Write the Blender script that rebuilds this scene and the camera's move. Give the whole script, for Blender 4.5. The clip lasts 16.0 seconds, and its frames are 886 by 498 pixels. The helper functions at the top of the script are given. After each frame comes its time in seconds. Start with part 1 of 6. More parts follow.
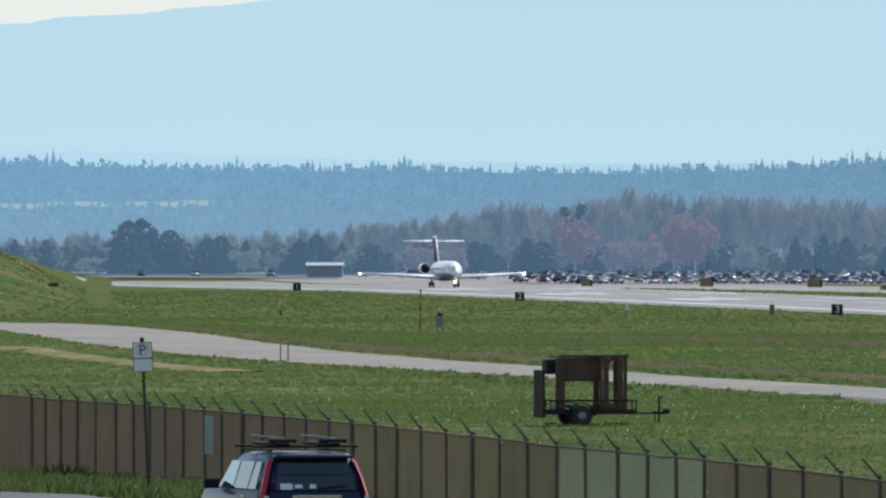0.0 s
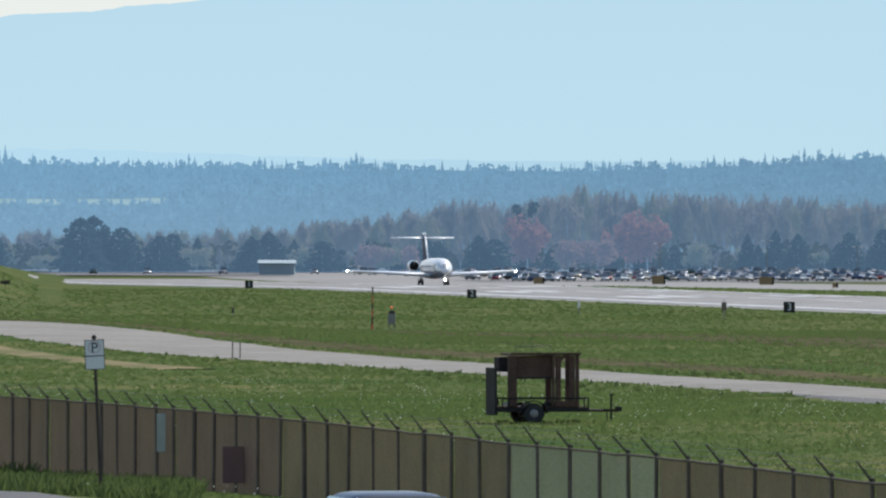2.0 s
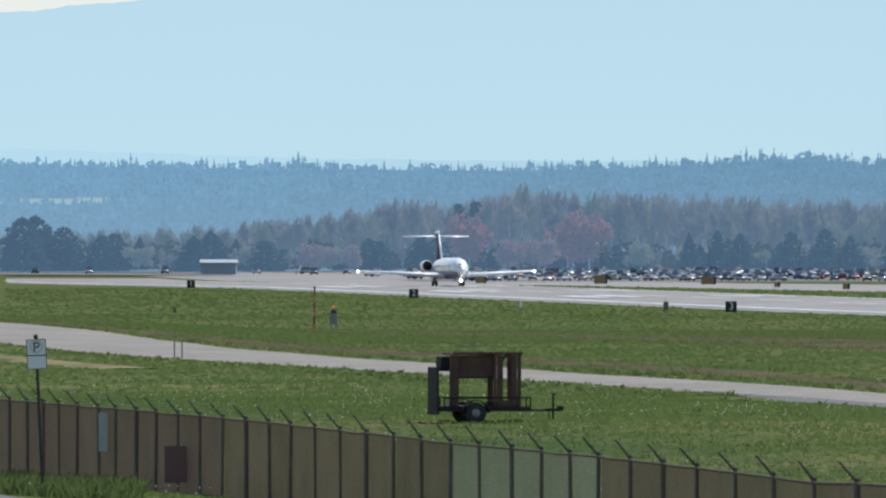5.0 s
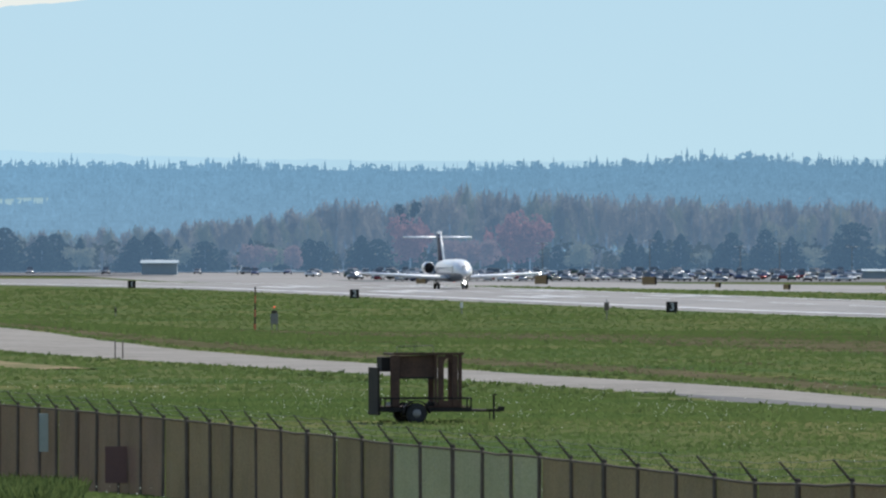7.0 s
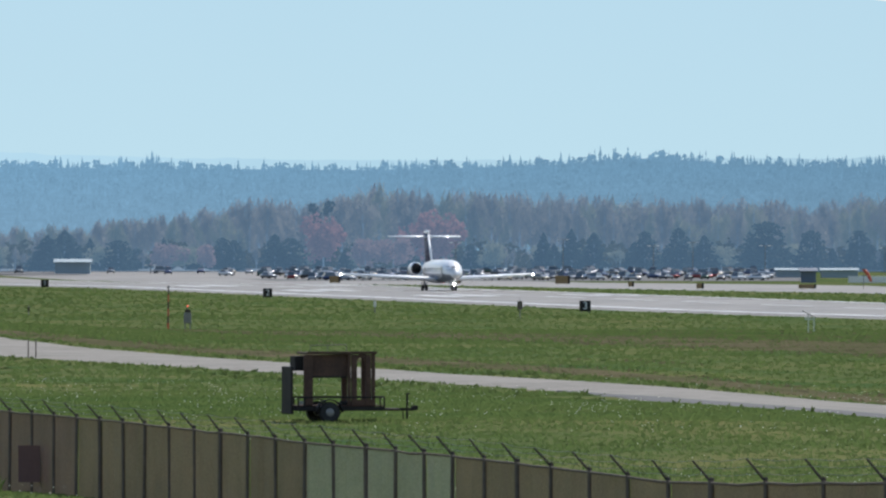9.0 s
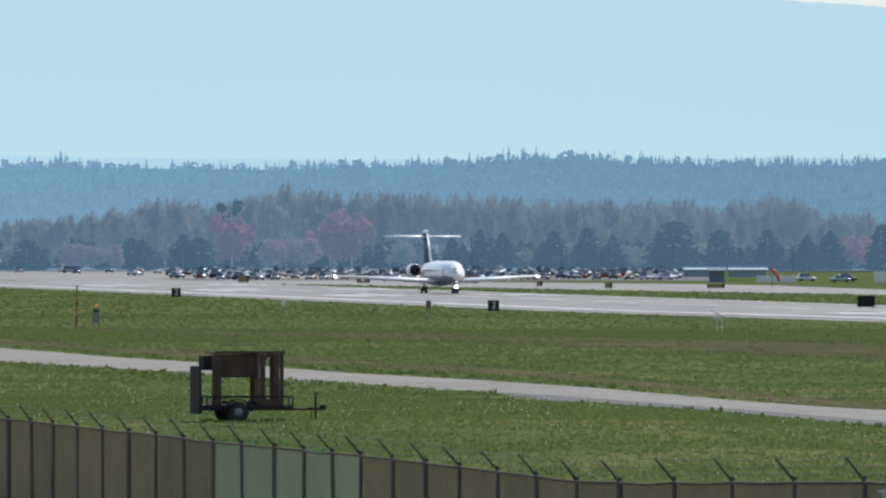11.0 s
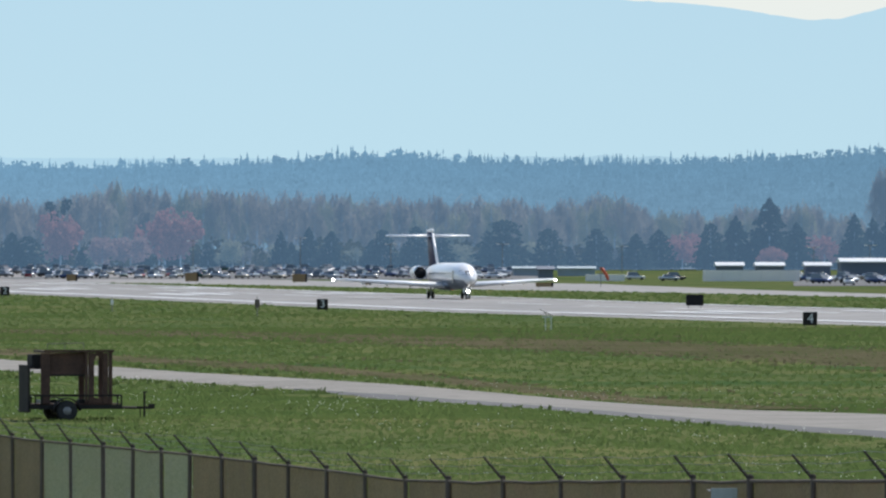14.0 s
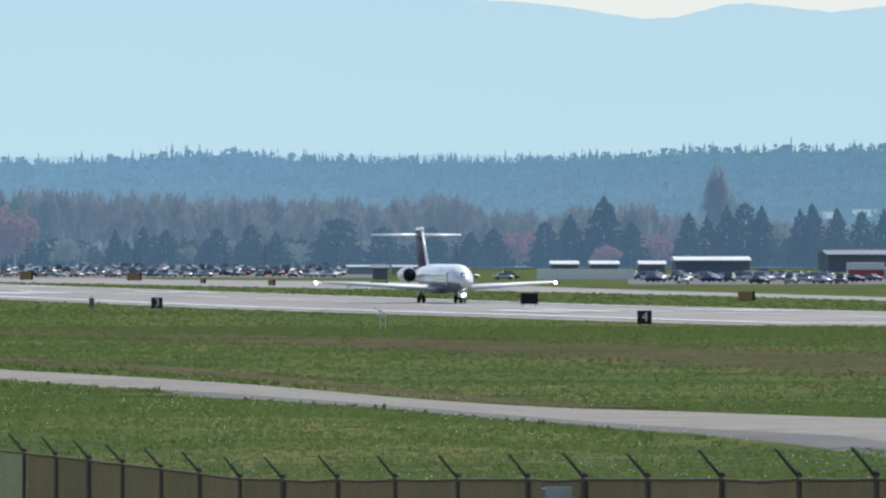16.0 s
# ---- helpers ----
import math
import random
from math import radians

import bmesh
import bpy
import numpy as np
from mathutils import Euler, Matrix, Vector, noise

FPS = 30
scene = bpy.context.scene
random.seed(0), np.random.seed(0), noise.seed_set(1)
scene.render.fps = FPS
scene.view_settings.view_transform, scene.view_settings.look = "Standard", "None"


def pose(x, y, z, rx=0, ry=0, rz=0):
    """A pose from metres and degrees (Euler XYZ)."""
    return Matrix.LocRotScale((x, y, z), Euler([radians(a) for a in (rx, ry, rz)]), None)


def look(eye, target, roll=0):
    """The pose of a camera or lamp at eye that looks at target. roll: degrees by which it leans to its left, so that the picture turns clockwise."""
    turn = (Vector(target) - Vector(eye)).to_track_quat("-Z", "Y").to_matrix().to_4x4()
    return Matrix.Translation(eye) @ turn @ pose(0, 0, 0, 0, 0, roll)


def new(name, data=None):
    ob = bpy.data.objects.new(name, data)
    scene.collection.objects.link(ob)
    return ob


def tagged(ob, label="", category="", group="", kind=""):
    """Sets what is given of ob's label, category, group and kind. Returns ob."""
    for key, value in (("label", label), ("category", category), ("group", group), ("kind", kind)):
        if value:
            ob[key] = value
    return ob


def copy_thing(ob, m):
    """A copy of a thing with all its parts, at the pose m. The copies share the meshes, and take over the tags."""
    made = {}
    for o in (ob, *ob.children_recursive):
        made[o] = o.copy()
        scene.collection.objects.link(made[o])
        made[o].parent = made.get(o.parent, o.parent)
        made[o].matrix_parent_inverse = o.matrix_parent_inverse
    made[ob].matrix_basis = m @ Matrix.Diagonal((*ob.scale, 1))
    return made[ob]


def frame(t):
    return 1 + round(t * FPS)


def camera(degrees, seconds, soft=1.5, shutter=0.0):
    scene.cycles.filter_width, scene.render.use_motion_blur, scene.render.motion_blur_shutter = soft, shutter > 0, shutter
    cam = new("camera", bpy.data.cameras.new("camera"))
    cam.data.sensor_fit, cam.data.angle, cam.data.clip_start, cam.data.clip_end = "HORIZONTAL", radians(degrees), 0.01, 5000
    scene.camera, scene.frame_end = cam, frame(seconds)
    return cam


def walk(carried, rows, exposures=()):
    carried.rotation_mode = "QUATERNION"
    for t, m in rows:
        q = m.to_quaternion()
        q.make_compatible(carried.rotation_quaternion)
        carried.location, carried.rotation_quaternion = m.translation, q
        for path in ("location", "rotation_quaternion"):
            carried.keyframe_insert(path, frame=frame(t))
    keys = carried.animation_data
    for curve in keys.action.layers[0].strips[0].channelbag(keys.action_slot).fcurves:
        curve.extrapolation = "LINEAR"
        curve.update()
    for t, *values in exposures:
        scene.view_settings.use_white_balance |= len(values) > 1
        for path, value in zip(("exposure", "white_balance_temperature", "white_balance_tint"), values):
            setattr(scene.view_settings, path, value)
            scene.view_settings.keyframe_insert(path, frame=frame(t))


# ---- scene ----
EYE = 7.0
cam = camera(4.6331, 16.0, soft=2.3)
# bearing and tilt of the tripod head, in thousandths of a radian
PAN = [(0.0, -15.09, 1.06), (0.5, -13.91, 1.0), (1.0, -13.0, 0.87), (1.5, -11.85, 0.85), (2.0, -10.71, 0.84), (2.5, -9.6, 0.83),
       (3.0, -8.93, 0.82), (3.5, -8.14, 0.8), (4.0, -7.19, 0.79), (6.5, -1.82, 0.82), (7.0, 0.0, 0.83), (7.5, 2.05, 0.82),
       (8.0, 4.03, 0.8), (10.5, 14.02, 0.68), (11.0, 16.28, 0.7), (11.5, 18.89, 0.67), (12.0, 21.41, 0.64), (12.5, 23.78, 0.66),
       (13.0, 25.88, 0.65), (13.5, 28.64, 0.62), (14.0, 31.92, 0.58), (14.5, 35.56, 0.58), (15.0, 39.46, 0.54), (15.5, 43.14, 0.5), (16.0, 47.05, 0.45)]
walk(cam, [(t, pose(0, 0, EYE, 90 + math.degrees(p / 1000), 0, -math.degrees(math.atan(b / 1000)))) for t, b, p in PAN])

# ---- light ----
SUN_TURN, SUN_HEIGHT = 32.0, 50.0      # degrees right of the middle view, degrees above the ground
world = bpy.data.worlds.new("sky")
scene.world = world
world.use_nodes = True
wn = world.node_tree
sky = wn.nodes.new("ShaderNodeTexSky")
sky.sky_type, sky.sun_disc = "NISHITA", False
sky.sun_elevation, sky.sun_rotation = radians(SUN_HEIGHT), radians(SUN_TURN)
sky.altitude, sky.air_density, sky.dust_density = 20, 1.0, 0.6
wn.links.new(sky.outputs[0], wn.nodes["Background"].inputs[0])
wn.nodes["Background"].inputs[1].default_value = 0.15
sun = new("sun", bpy.data.lights.new("sun", "SUN"))
sun.data.energy, sun.data.angle, sun.data.color = 4.2, radians(0.6), (1.0, 0.95, 0.87)
sun.matrix_world = look((0, 0, 0), (-math.sin(radians(SUN_TURN)) * math.cos(radians(SUN_HEIGHT)), -math.cos(radians(SUN_TURN)) * math.cos(radians(SUN_HEIGHT)), -math.sin(radians(SUN_HEIGHT))))
scene.view_settings.exposure = 0.0


# ---- materials ----
def mat(name, color, rough=0.6, metal=0.0, other=None, size=1.0, fine=0.0, amount=0.5, bump=0.0, island=0.0, emit=None, coat=0.0, spec=0.5):
    """A surface: two colours mixed by noise at two scales (size and fine, in metres), relief, and a shift from piece to piece."""
    m = bpy.data.materials.new(name)
    m.use_nodes = True
    nt, b = m.node_tree, m.node_tree.nodes["Principled BSDF"]
    b.inputs["Roughness"].default_value, b.inputs["Metallic"].default_value = rough, metal
    b.inputs["Coat Weight"].default_value = coat
    b.inputs["Specular IOR Level"].default_value = spec
    b.inputs["Base Color"].default_value = (*color, 1)
    if other:
        co = nt.nodes.new("ShaderNodeTexCoord")
        n1 = nt.nodes.new("ShaderNodeTexNoise")
        n1.inputs["Scale"].default_value, n1.inputs["Detail"].default_value = 1 / size, 5
        nt.links.new(co.outputs["Object"], n1.inputs["Vector"])
        n2 = nt.nodes.new("ShaderNodeTexNoise")
        n2.inputs["Scale"].default_value, n2.inputs["Detail"].default_value = 1 / (fine or size / 12), 3
        nt.links.new(co.outputs["Object"], n2.inputs["Vector"])
        add = nt.nodes.new("ShaderNodeMath")
        add.operation = "MULTIPLY_ADD"
        nt.links.new(n2.outputs[0], add.inputs[0])
        add.inputs[1].default_value = amount
        nt.links.new(n1.outputs[0], add.inputs[2])
        ramp = nt.nodes.new("ShaderNodeValToRGB")
        mid = 0.5 + amount * 0.5
        ramp.color_ramp.elements[0].position, ramp.color_ramp.elements[1].position = mid - 0.22, mid + 0.22
        ramp.color_ramp.elements[0].color, ramp.color_ramp.elements[1].color = (*color, 1), (*other, 1)
        nt.links.new(add.outputs[0], ramp.inputs[0])
        out = ramp.outputs[0]
        if island:
            geo = nt.nodes.new("ShaderNodeNewGeometry")
            hsv = nt.nodes.new("ShaderNodeHueSaturation")
            mr = nt.nodes.new("ShaderNodeMapRange")
            mr.inputs[3].default_value, mr.inputs[4].default_value = 1 - island, 1 + island
            nt.links.new(geo.outputs["Random Per Island"], mr.inputs[0])
            nt.links.new(mr.outputs[0], hsv.inputs["Value"])
            nt.links.new(out, hsv.inputs["Color"])
            out = hsv.outputs[0]
        nt.links.new(out, b.inputs["Base Color"])
        if bump:
            bp = nt.nodes.new("ShaderNodeBump")
            bp.inputs["Strength"].default_value, bp.inputs["Distance"].default_value = 0.6, bump
            nt.links.new(n2.outputs[0], bp.inputs["Height"])
            nt.links.new(bp.outputs[0], b.inputs["Normal"])
    if emit:
        b.inputs["Emission Color"].default_value, b.inputs["Emission Strength"].default_value = (*color, 1), emit
    return m


def let_through(m, share, tint):
    """Leaves and twigs let part of the sun through."""
    nt = m.node_tree
    b = nt.nodes["Principled BSDF"]
    tl = nt.nodes.new("ShaderNodeBsdfTranslucent")
    tl.inputs[0].default_value = (*tint, 1)
    mix = nt.nodes.new("ShaderNodeMixShader")
    mix.inputs[0].default_value = share
    nt.links.new(b.outputs[0], mix.inputs[1])
    nt.links.new(tl.outputs[0], mix.inputs[2])
    nt.links.new(mix.outputs[0], nt.nodes["Material Output"].inputs[0])
    return m


def haze_glow_mat(name, low, high, z0, z1, patch, size, clear=0.0):
    """A far backdrop with the haze painted in as its own glow: low to high colour between two heights, with soft
    patches.
    """
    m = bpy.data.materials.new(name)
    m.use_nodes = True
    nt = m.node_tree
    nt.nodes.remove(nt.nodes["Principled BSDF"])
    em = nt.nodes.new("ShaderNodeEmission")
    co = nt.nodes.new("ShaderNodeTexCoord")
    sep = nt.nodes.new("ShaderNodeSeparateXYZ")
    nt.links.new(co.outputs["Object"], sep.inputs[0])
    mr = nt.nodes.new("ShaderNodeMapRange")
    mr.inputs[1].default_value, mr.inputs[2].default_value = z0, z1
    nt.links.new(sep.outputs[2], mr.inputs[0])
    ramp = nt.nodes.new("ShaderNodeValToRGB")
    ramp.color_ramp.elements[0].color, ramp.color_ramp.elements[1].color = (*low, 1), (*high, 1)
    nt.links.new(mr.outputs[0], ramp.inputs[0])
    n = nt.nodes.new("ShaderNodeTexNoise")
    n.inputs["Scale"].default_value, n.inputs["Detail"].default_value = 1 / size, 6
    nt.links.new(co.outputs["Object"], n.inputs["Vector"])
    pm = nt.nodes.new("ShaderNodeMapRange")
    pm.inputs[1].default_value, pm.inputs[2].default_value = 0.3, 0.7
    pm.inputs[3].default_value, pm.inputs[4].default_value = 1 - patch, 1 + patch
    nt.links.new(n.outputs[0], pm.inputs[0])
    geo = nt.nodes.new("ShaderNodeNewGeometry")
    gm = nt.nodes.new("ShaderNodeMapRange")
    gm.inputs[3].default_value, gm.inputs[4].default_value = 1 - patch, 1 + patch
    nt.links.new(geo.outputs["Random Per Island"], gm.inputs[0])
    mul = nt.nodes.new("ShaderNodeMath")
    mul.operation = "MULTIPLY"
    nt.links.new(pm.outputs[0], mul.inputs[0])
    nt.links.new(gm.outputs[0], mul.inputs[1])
    # the glow is painted darker towards the east, as if the haze thinned
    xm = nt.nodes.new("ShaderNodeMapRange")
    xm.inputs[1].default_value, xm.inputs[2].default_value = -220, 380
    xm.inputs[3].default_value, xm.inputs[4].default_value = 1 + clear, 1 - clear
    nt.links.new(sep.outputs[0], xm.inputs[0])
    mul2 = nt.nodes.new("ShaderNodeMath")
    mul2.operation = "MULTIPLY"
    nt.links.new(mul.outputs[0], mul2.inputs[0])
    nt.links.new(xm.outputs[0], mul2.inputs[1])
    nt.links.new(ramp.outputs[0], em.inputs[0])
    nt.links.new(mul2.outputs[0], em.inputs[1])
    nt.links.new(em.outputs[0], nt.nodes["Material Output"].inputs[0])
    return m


GRASS = mat("grass", (0.046, 0.092, 0.034), 0.95, 0, (0.140, 0.142, 0.060), 20, 5.0, 0.4, spec=0.0)
BLADE = let_through(mat("grass_blades", (0.052, 0.108, 0.036), 0.8, 0, (0.170, 0.172, 0.072), 20, 1.8, 0.6, island=0.12, spec=0.05), 0.55, (0.128, 0.186, 0.060))
DRY = let_through(mat("dry_grass", (0.225, 0.185, 0.122), 0.95, 0, (0.125, 0.135, 0.068), 14, 0.9, 0.8, spec=0.0), 0.4, (0.185, 0.155, 0.10))
STRAW = mat("trampled_straw", (0.30, 0.235, 0.155), 0.95, 0, (0.14, 0.15, 0.075), 5, 0.6, 0.7, spec=0.0)
WEED = let_through(mat("weed_leaves", (0.055, 0.095, 0.03), 0.8, 0, (0.15, 0.18, 0.07), 2, 0.2, 0.6, island=0.4, spec=0.05), 0.4, (0.11, 0.15, 0.05))
DIRT = mat("bare_dirt", (0.24, 0.19, 0.14), 0.95, 0, (0.17, 0.145, 0.09), 6, 0.6, 0.6, 0.02, spec=0.0)
PETAL = let_through(mat("white_petals", (0.8, 0.8, 0.7), 0.8), 0.5, (0.9, 0.9, 0.75))
ASPHALT = mat("asphalt", (0.055, 0.056, 0.058), 0.85, 0, (0.085, 0.083, 0.08), 6, 0.05, 0.5, 0.004)
CONCRETE = mat("worn_concrete", (0.105, 0.096, 0.085), 0.6, 0, (0.210, 0.192, 0.170), 22, 3.0, 0.8, 0.004)
ROADTOP = mat("service_road_gravel", (0.185, 0.172, 0.152), 0.9, 0, (0.270, 0.252, 0.225), 5, 0.5, 0.8, 0.01, spec=0.1)
GALV = mat("galvanised_steel", (0.16, 0.16, 0.155), 0.5, 0.6, (0.24, 0.235, 0.22), 0.4, 0.03, 0.5)
DARKPOST = mat("weathered_post", (0.050, 0.043, 0.038), 0.9, 0.0, (0.080, 0.066, 0.056), 0.5, 0.05, 0.5, spec=0.05)
POSTBROWN = mat("brown_grey_post", (0.125, 0.103, 0.086), 0.9, 0, (0.18, 0.150, 0.125), 0.5, 0.05, 0.5, spec=0.04)
WIRE = mat("barbed_wire", (0.12, 0.115, 0.11), 0.5, 0.8)
RUST = mat("rusty_steel", (0.060, 0.032, 0.024), 0.75, 0.2, (0.115, 0.06, 0.042), 0.5, 0.05, 0.6, 0.004)
DARKSTEEL = mat("dark_steel", (0.022, 0.020, 0.020), 0.75, 0.0, (0.042, 0.035, 0.032), 0.4, 0.05, 0.5, spec=0.15)
RUBBER = mat("rubber", (0.018, 0.018, 0.019), 0.85, 0, (0.035, 0.034, 0.033), 0.2, 0.02, 0.5)
RIM = mat("steel_rim", (0.28, 0.28, 0.28), 0.45, 0.5, (0.18, 0.17, 0.165), 0.2, 0.03, 0.5)
WHITE = mat("white_paint", (0.90, 0.90, 0.90), 0.35, 0, (0.85, 0.85, 0.85), 4, 0.5, 0.5, coat=0.4)
GREYPAINT = mat("grey_paint", (0.23, 0.25, 0.28), 0.35, 0, (0.17, 0.19, 0.22), 4, 0.5, 0.5, coat=0.2)
SLATE = mat("slate_blue_paint", (0.035, 0.045, 0.10), 0.5, 0, (0.05, 0.06, 0.12), 3, 0.4, 0.4, spec=0.2)
ALU = mat("polished_aluminium", (0.72, 0.73, 0.75), 0.22, 1.0, (0.6, 0.61, 0.63), 1, 0.1, 0.4)
DARKGLASS = mat("dark_glass", (0.012, 0.014, 0.018), 0.06, 0, coat=0.3)
COCKPIT = mat("cockpit_glass", (0.02, 0.022, 0.028), 0.35, spec=0.2)
BLACK = mat("matt_black", (0.015, 0.015, 0.016), 0.7, spec=0.2)
SIGNWHITE = mat("sign_white", (0.72, 0.72, 0.70), 0.5)
ORANGE = mat("faded_orange", (0.30, 0.20, 0.09), 0.7, 0, (0.24, 0.16, 0.07), 0.5, 0.1, 0.5)
SAFETY = mat("red_orange_paint", (0.55, 0.09, 0.03), 0.5, 0, (0.38, 0.07, 0.03), 0.4, 0.1, 0.5)
FADEDRED = mat("faded_red_print", (0.55, 0.42, 0.40), 0.6)
LAMP = mat("landing_lamp", (1.0, 0.98, 0.93), 0.3, emit=14)
REDLAMP = mat("red_beacon", (1.0, 0.12, 0.05), 0.3, emit=0.7)
HAZE_GLOW = (0.220, 0.400, 0.640)     # haze colour, painted as glow into the materials of the distant woods
TREEDARK = let_through(mat("hazed_conifer_needles", (0.032, 0.055, 0.055), 0.85, 0, (0.055, 0.08, 0.075), 3, 0.5, 0.5, island=0.3, spec=0.1), 0.3, (0.05, 0.08, 0.08))
TWIGS = let_through(mat("hazed_bare_twigs", (0.20, 0.185, 0.165), 0.9, 0, (0.30, 0.265, 0.235), 14, 1.0, 0.5, island=0.12, spec=0.1), 0.45, (0.255, 0.23, 0.205))
BUDS = let_through(mat("hazed_budding_twigs", (0.24, 0.22, 0.15), 0.9, 0, (0.19, 0.19, 0.13), 8, 1.0, 0.5, island=0.2, spec=0.1), 0.4, (0.23, 0.22, 0.15))
REDLEAF = let_through(mat("hazed_reddish_leaves", (0.27, 0.135, 0.115), 0.85, 0, (0.34, 0.17, 0.14), 5, 0.8, 0.5, island=0.2, spec=0.1), 0.4, (0.32, 0.155, 0.14))
PINK = let_through(mat("hazed_pink_blossom", (0.30, 0.195, 0.175), 0.85, 0, (0.24, 0.165, 0.15), 5, 0.8, 0.5, island=0.2, spec=0.1), 0.4, (0.29, 0.185, 0.165))
BARK = mat("hazed_bark", (0.12, 0.10, 0.085), 0.9, 0, (0.17, 0.145, 0.125), 1, 0.1, 0.5)
UNDER = let_through(mat("hazed_undergrowth_leaves", (0.045, 0.058, 0.045), 0.9, 0, (0.11, 0.095, 0.07), 9, 1.5, 0.5, island=0.2, spec=0.05), 0.3, (0.07, 0.08, 0.05))
LITTER = mat("hazed_woodland_floor", (0.07, 0.065, 0.05), 0.95, 0, (0.10, 0.09, 0.07), 12, 1.0, 0.6, 0.05, spec=0.0)
# haze put into the woods' surfaces as emission, weaker on dark foliage
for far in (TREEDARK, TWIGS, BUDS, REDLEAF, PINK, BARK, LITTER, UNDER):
    far.node_tree.nodes["Principled BSDF"].inputs["Emission Color"].default_value = (*HAZE_GLOW, 1)
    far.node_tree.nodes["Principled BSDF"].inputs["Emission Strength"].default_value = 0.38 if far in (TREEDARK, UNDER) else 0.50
# far layers: haze is painted into these glowing colours
FOREST = haze_glow_mat("hazy_forest", (0.180, 0.320, 0.460), (0.160, 0.315, 0.470), 8, 42, 0.085, 22, 0.14)
FOREST2 = haze_glow_mat("hazier_forest", (0.42, 0.63, 0.77), (0.43, 0.65, 0.79), 8, 50, 0.02, 140, 0.1)
MOUNTAIN = haze_glow_mat("hazy_mountain", (0.515, 0.735, 0.850), (0.485, 0.705, 0.840), 45, 125, 0.012, 400)
CLOUD = haze_glow_mat("bright_cloud", (0.80, 0.86, 0.84), (0.86, 0.87, 0.82), 60, 200, 0.02, 300)


# ---- mesh helpers ----
def obj(name, bm, material, smooth=False):
    me = bpy.data.meshes.new(name)
    bmesh.ops.recalc_face_normals(bm, faces=bm.faces)
    bm.to_mesh(me)
    bm.free()
    for m in (material if isinstance(material, (list, tuple)) else [material]):
        me.materials.append(m)
    if smooth:
        me.shade_smooth()
    return new(name, me)


def part(name, bm, material, parent, label="", smooth=False):
    ob = obj(name, bm, material, smooth)
    ob.parent = parent
    return tagged(ob, label)


def empty(name, m, label, category, group="", kind=""):
    ob = new(name)
    ob.matrix_basis = m
    return tagged(ob, label, category, group, kind)


def box(bm, x0, x1, y0, y1, z0, z1, bevel=0.0, m=None):
    made = bmesh.ops.create_cube(bm, size=1.0, matrix=(m or Matrix()) @ Matrix.Translation(((x0 + x1) / 2, (y0 + y1) / 2, (z0 + z1) / 2)) @ Matrix.Diagonal((x1 - x0, y1 - y0, z1 - z0, 1)))
    if bevel:
        edges = {e for v in made["verts"] for e in v.link_edges}
        bmesh.ops.bevel(bm, geom=list(edges), offset=bevel, segments=2, affect="EDGES", profile=0.6)
    return bm


def rod(bm, a, b, r, r2=None, n=8):
    a, b = Vector(a), Vector(b)
    d = b - a
    m = Matrix.Translation((a + b) / 2) @ d.to_track_quat("Z", "Y").to_matrix().to_4x4()
    bmesh.ops.create_cone(bm, cap_ends=True, segments=n, radius1=r, radius2=r if r2 is None else r2, depth=d.length, matrix=m)
    return bm


def loft(bm, rings, cap=True):
    """Skin over rings of points with equal counts."""
    rows = [[bm.verts.new(p) for p in ring] for ring in rings]
    n = len(rows[0])
    for a, b in zip(rows, rows[1:]):
        for i in range(n):
            bm.faces.new((a[i], a[(i + 1) % n], b[(i + 1) % n], b[i]))
    if cap:
        bm.faces.new(rows[0][::-1])
        bm.faces.new(rows[-1])
    return bm


def ellipse(cx, cy, cz, rx, rz, n=20):
    """A ring in the xz plane."""
    return [(cx + rx * math.cos(2 * math.pi * i / n), cy, cz + rz * math.sin(2 * math.pi * i / n)) for i in range(n)]


def lathe(bm, profile, axis="X", at=(0, 0, 0), n=20):
    """Turns a profile of (along, radius) round an axis."""
    rings = []
    for s, r in profile:
        ring = []
        for i in range(n):
            c, q = r * math.cos(2 * math.pi * i / n), r * math.sin(2 * math.pi * i / n)
            p = {"X": (s, c, q), "Y": (c, s, q), "Z": (c, q, s)}[axis]
            ring.append((at[0] + p[0], at[1] + p[1], at[2] + p[2]))
        rings.append(ring)
    return loft(bm, rings)


def spot(bearing, depth):
    """East-north place at a bearing (thousandths) and a depth north of the tripod. Single things' bearings are fitted
    to the camera's view.
    """
    return bearing / 1000 * depth, depth


# ---- the lie of the land ----
RUN = Vector((-0.1431, 0.9897))           # the runway's direction, away from the tripod
SIDE = Vector((0.9897, 0.1431))           # across it, to the far side
BOARD4 = Vector((73.3, 1119.0))           # the first distance board
LEVELS = [(-400, 4.2), (40, 4.0), (80, 3.75), (125, 3.1), (150, 2.3), (175, 1.9), (225, 1.75), (275, 1.75), (312, 2.36), (345, 2.2), (420, 1.75), (560, 1.6), (720, 1.45), (880, 0.9), (1119, -0.42),
          (1421, -0.28), (1722, 0.45), (2021, 1.2), (2400, 1.2), (2500, 1.4), (2800, 3.1), (3300, 5.0), (3900, 8.0), (4600, 12.0), (6000, 16.0)]


def runway_coords(x, y):
    p = Vector((x, y)) - BOARD4
    return p.dot(RUN), p.dot(SIDE)


BANK = [(150, 0.3), (172, 0.68), (180, 0.46), (189, 0.63), (197, 0.9), (213, 0.72), (235, 0.2), (252, 0)]   # the road's rise and the bank behind it


def ease(s):
    s = max(0.0, min(1.0, s))
    return s * s * (3 - 2 * s)


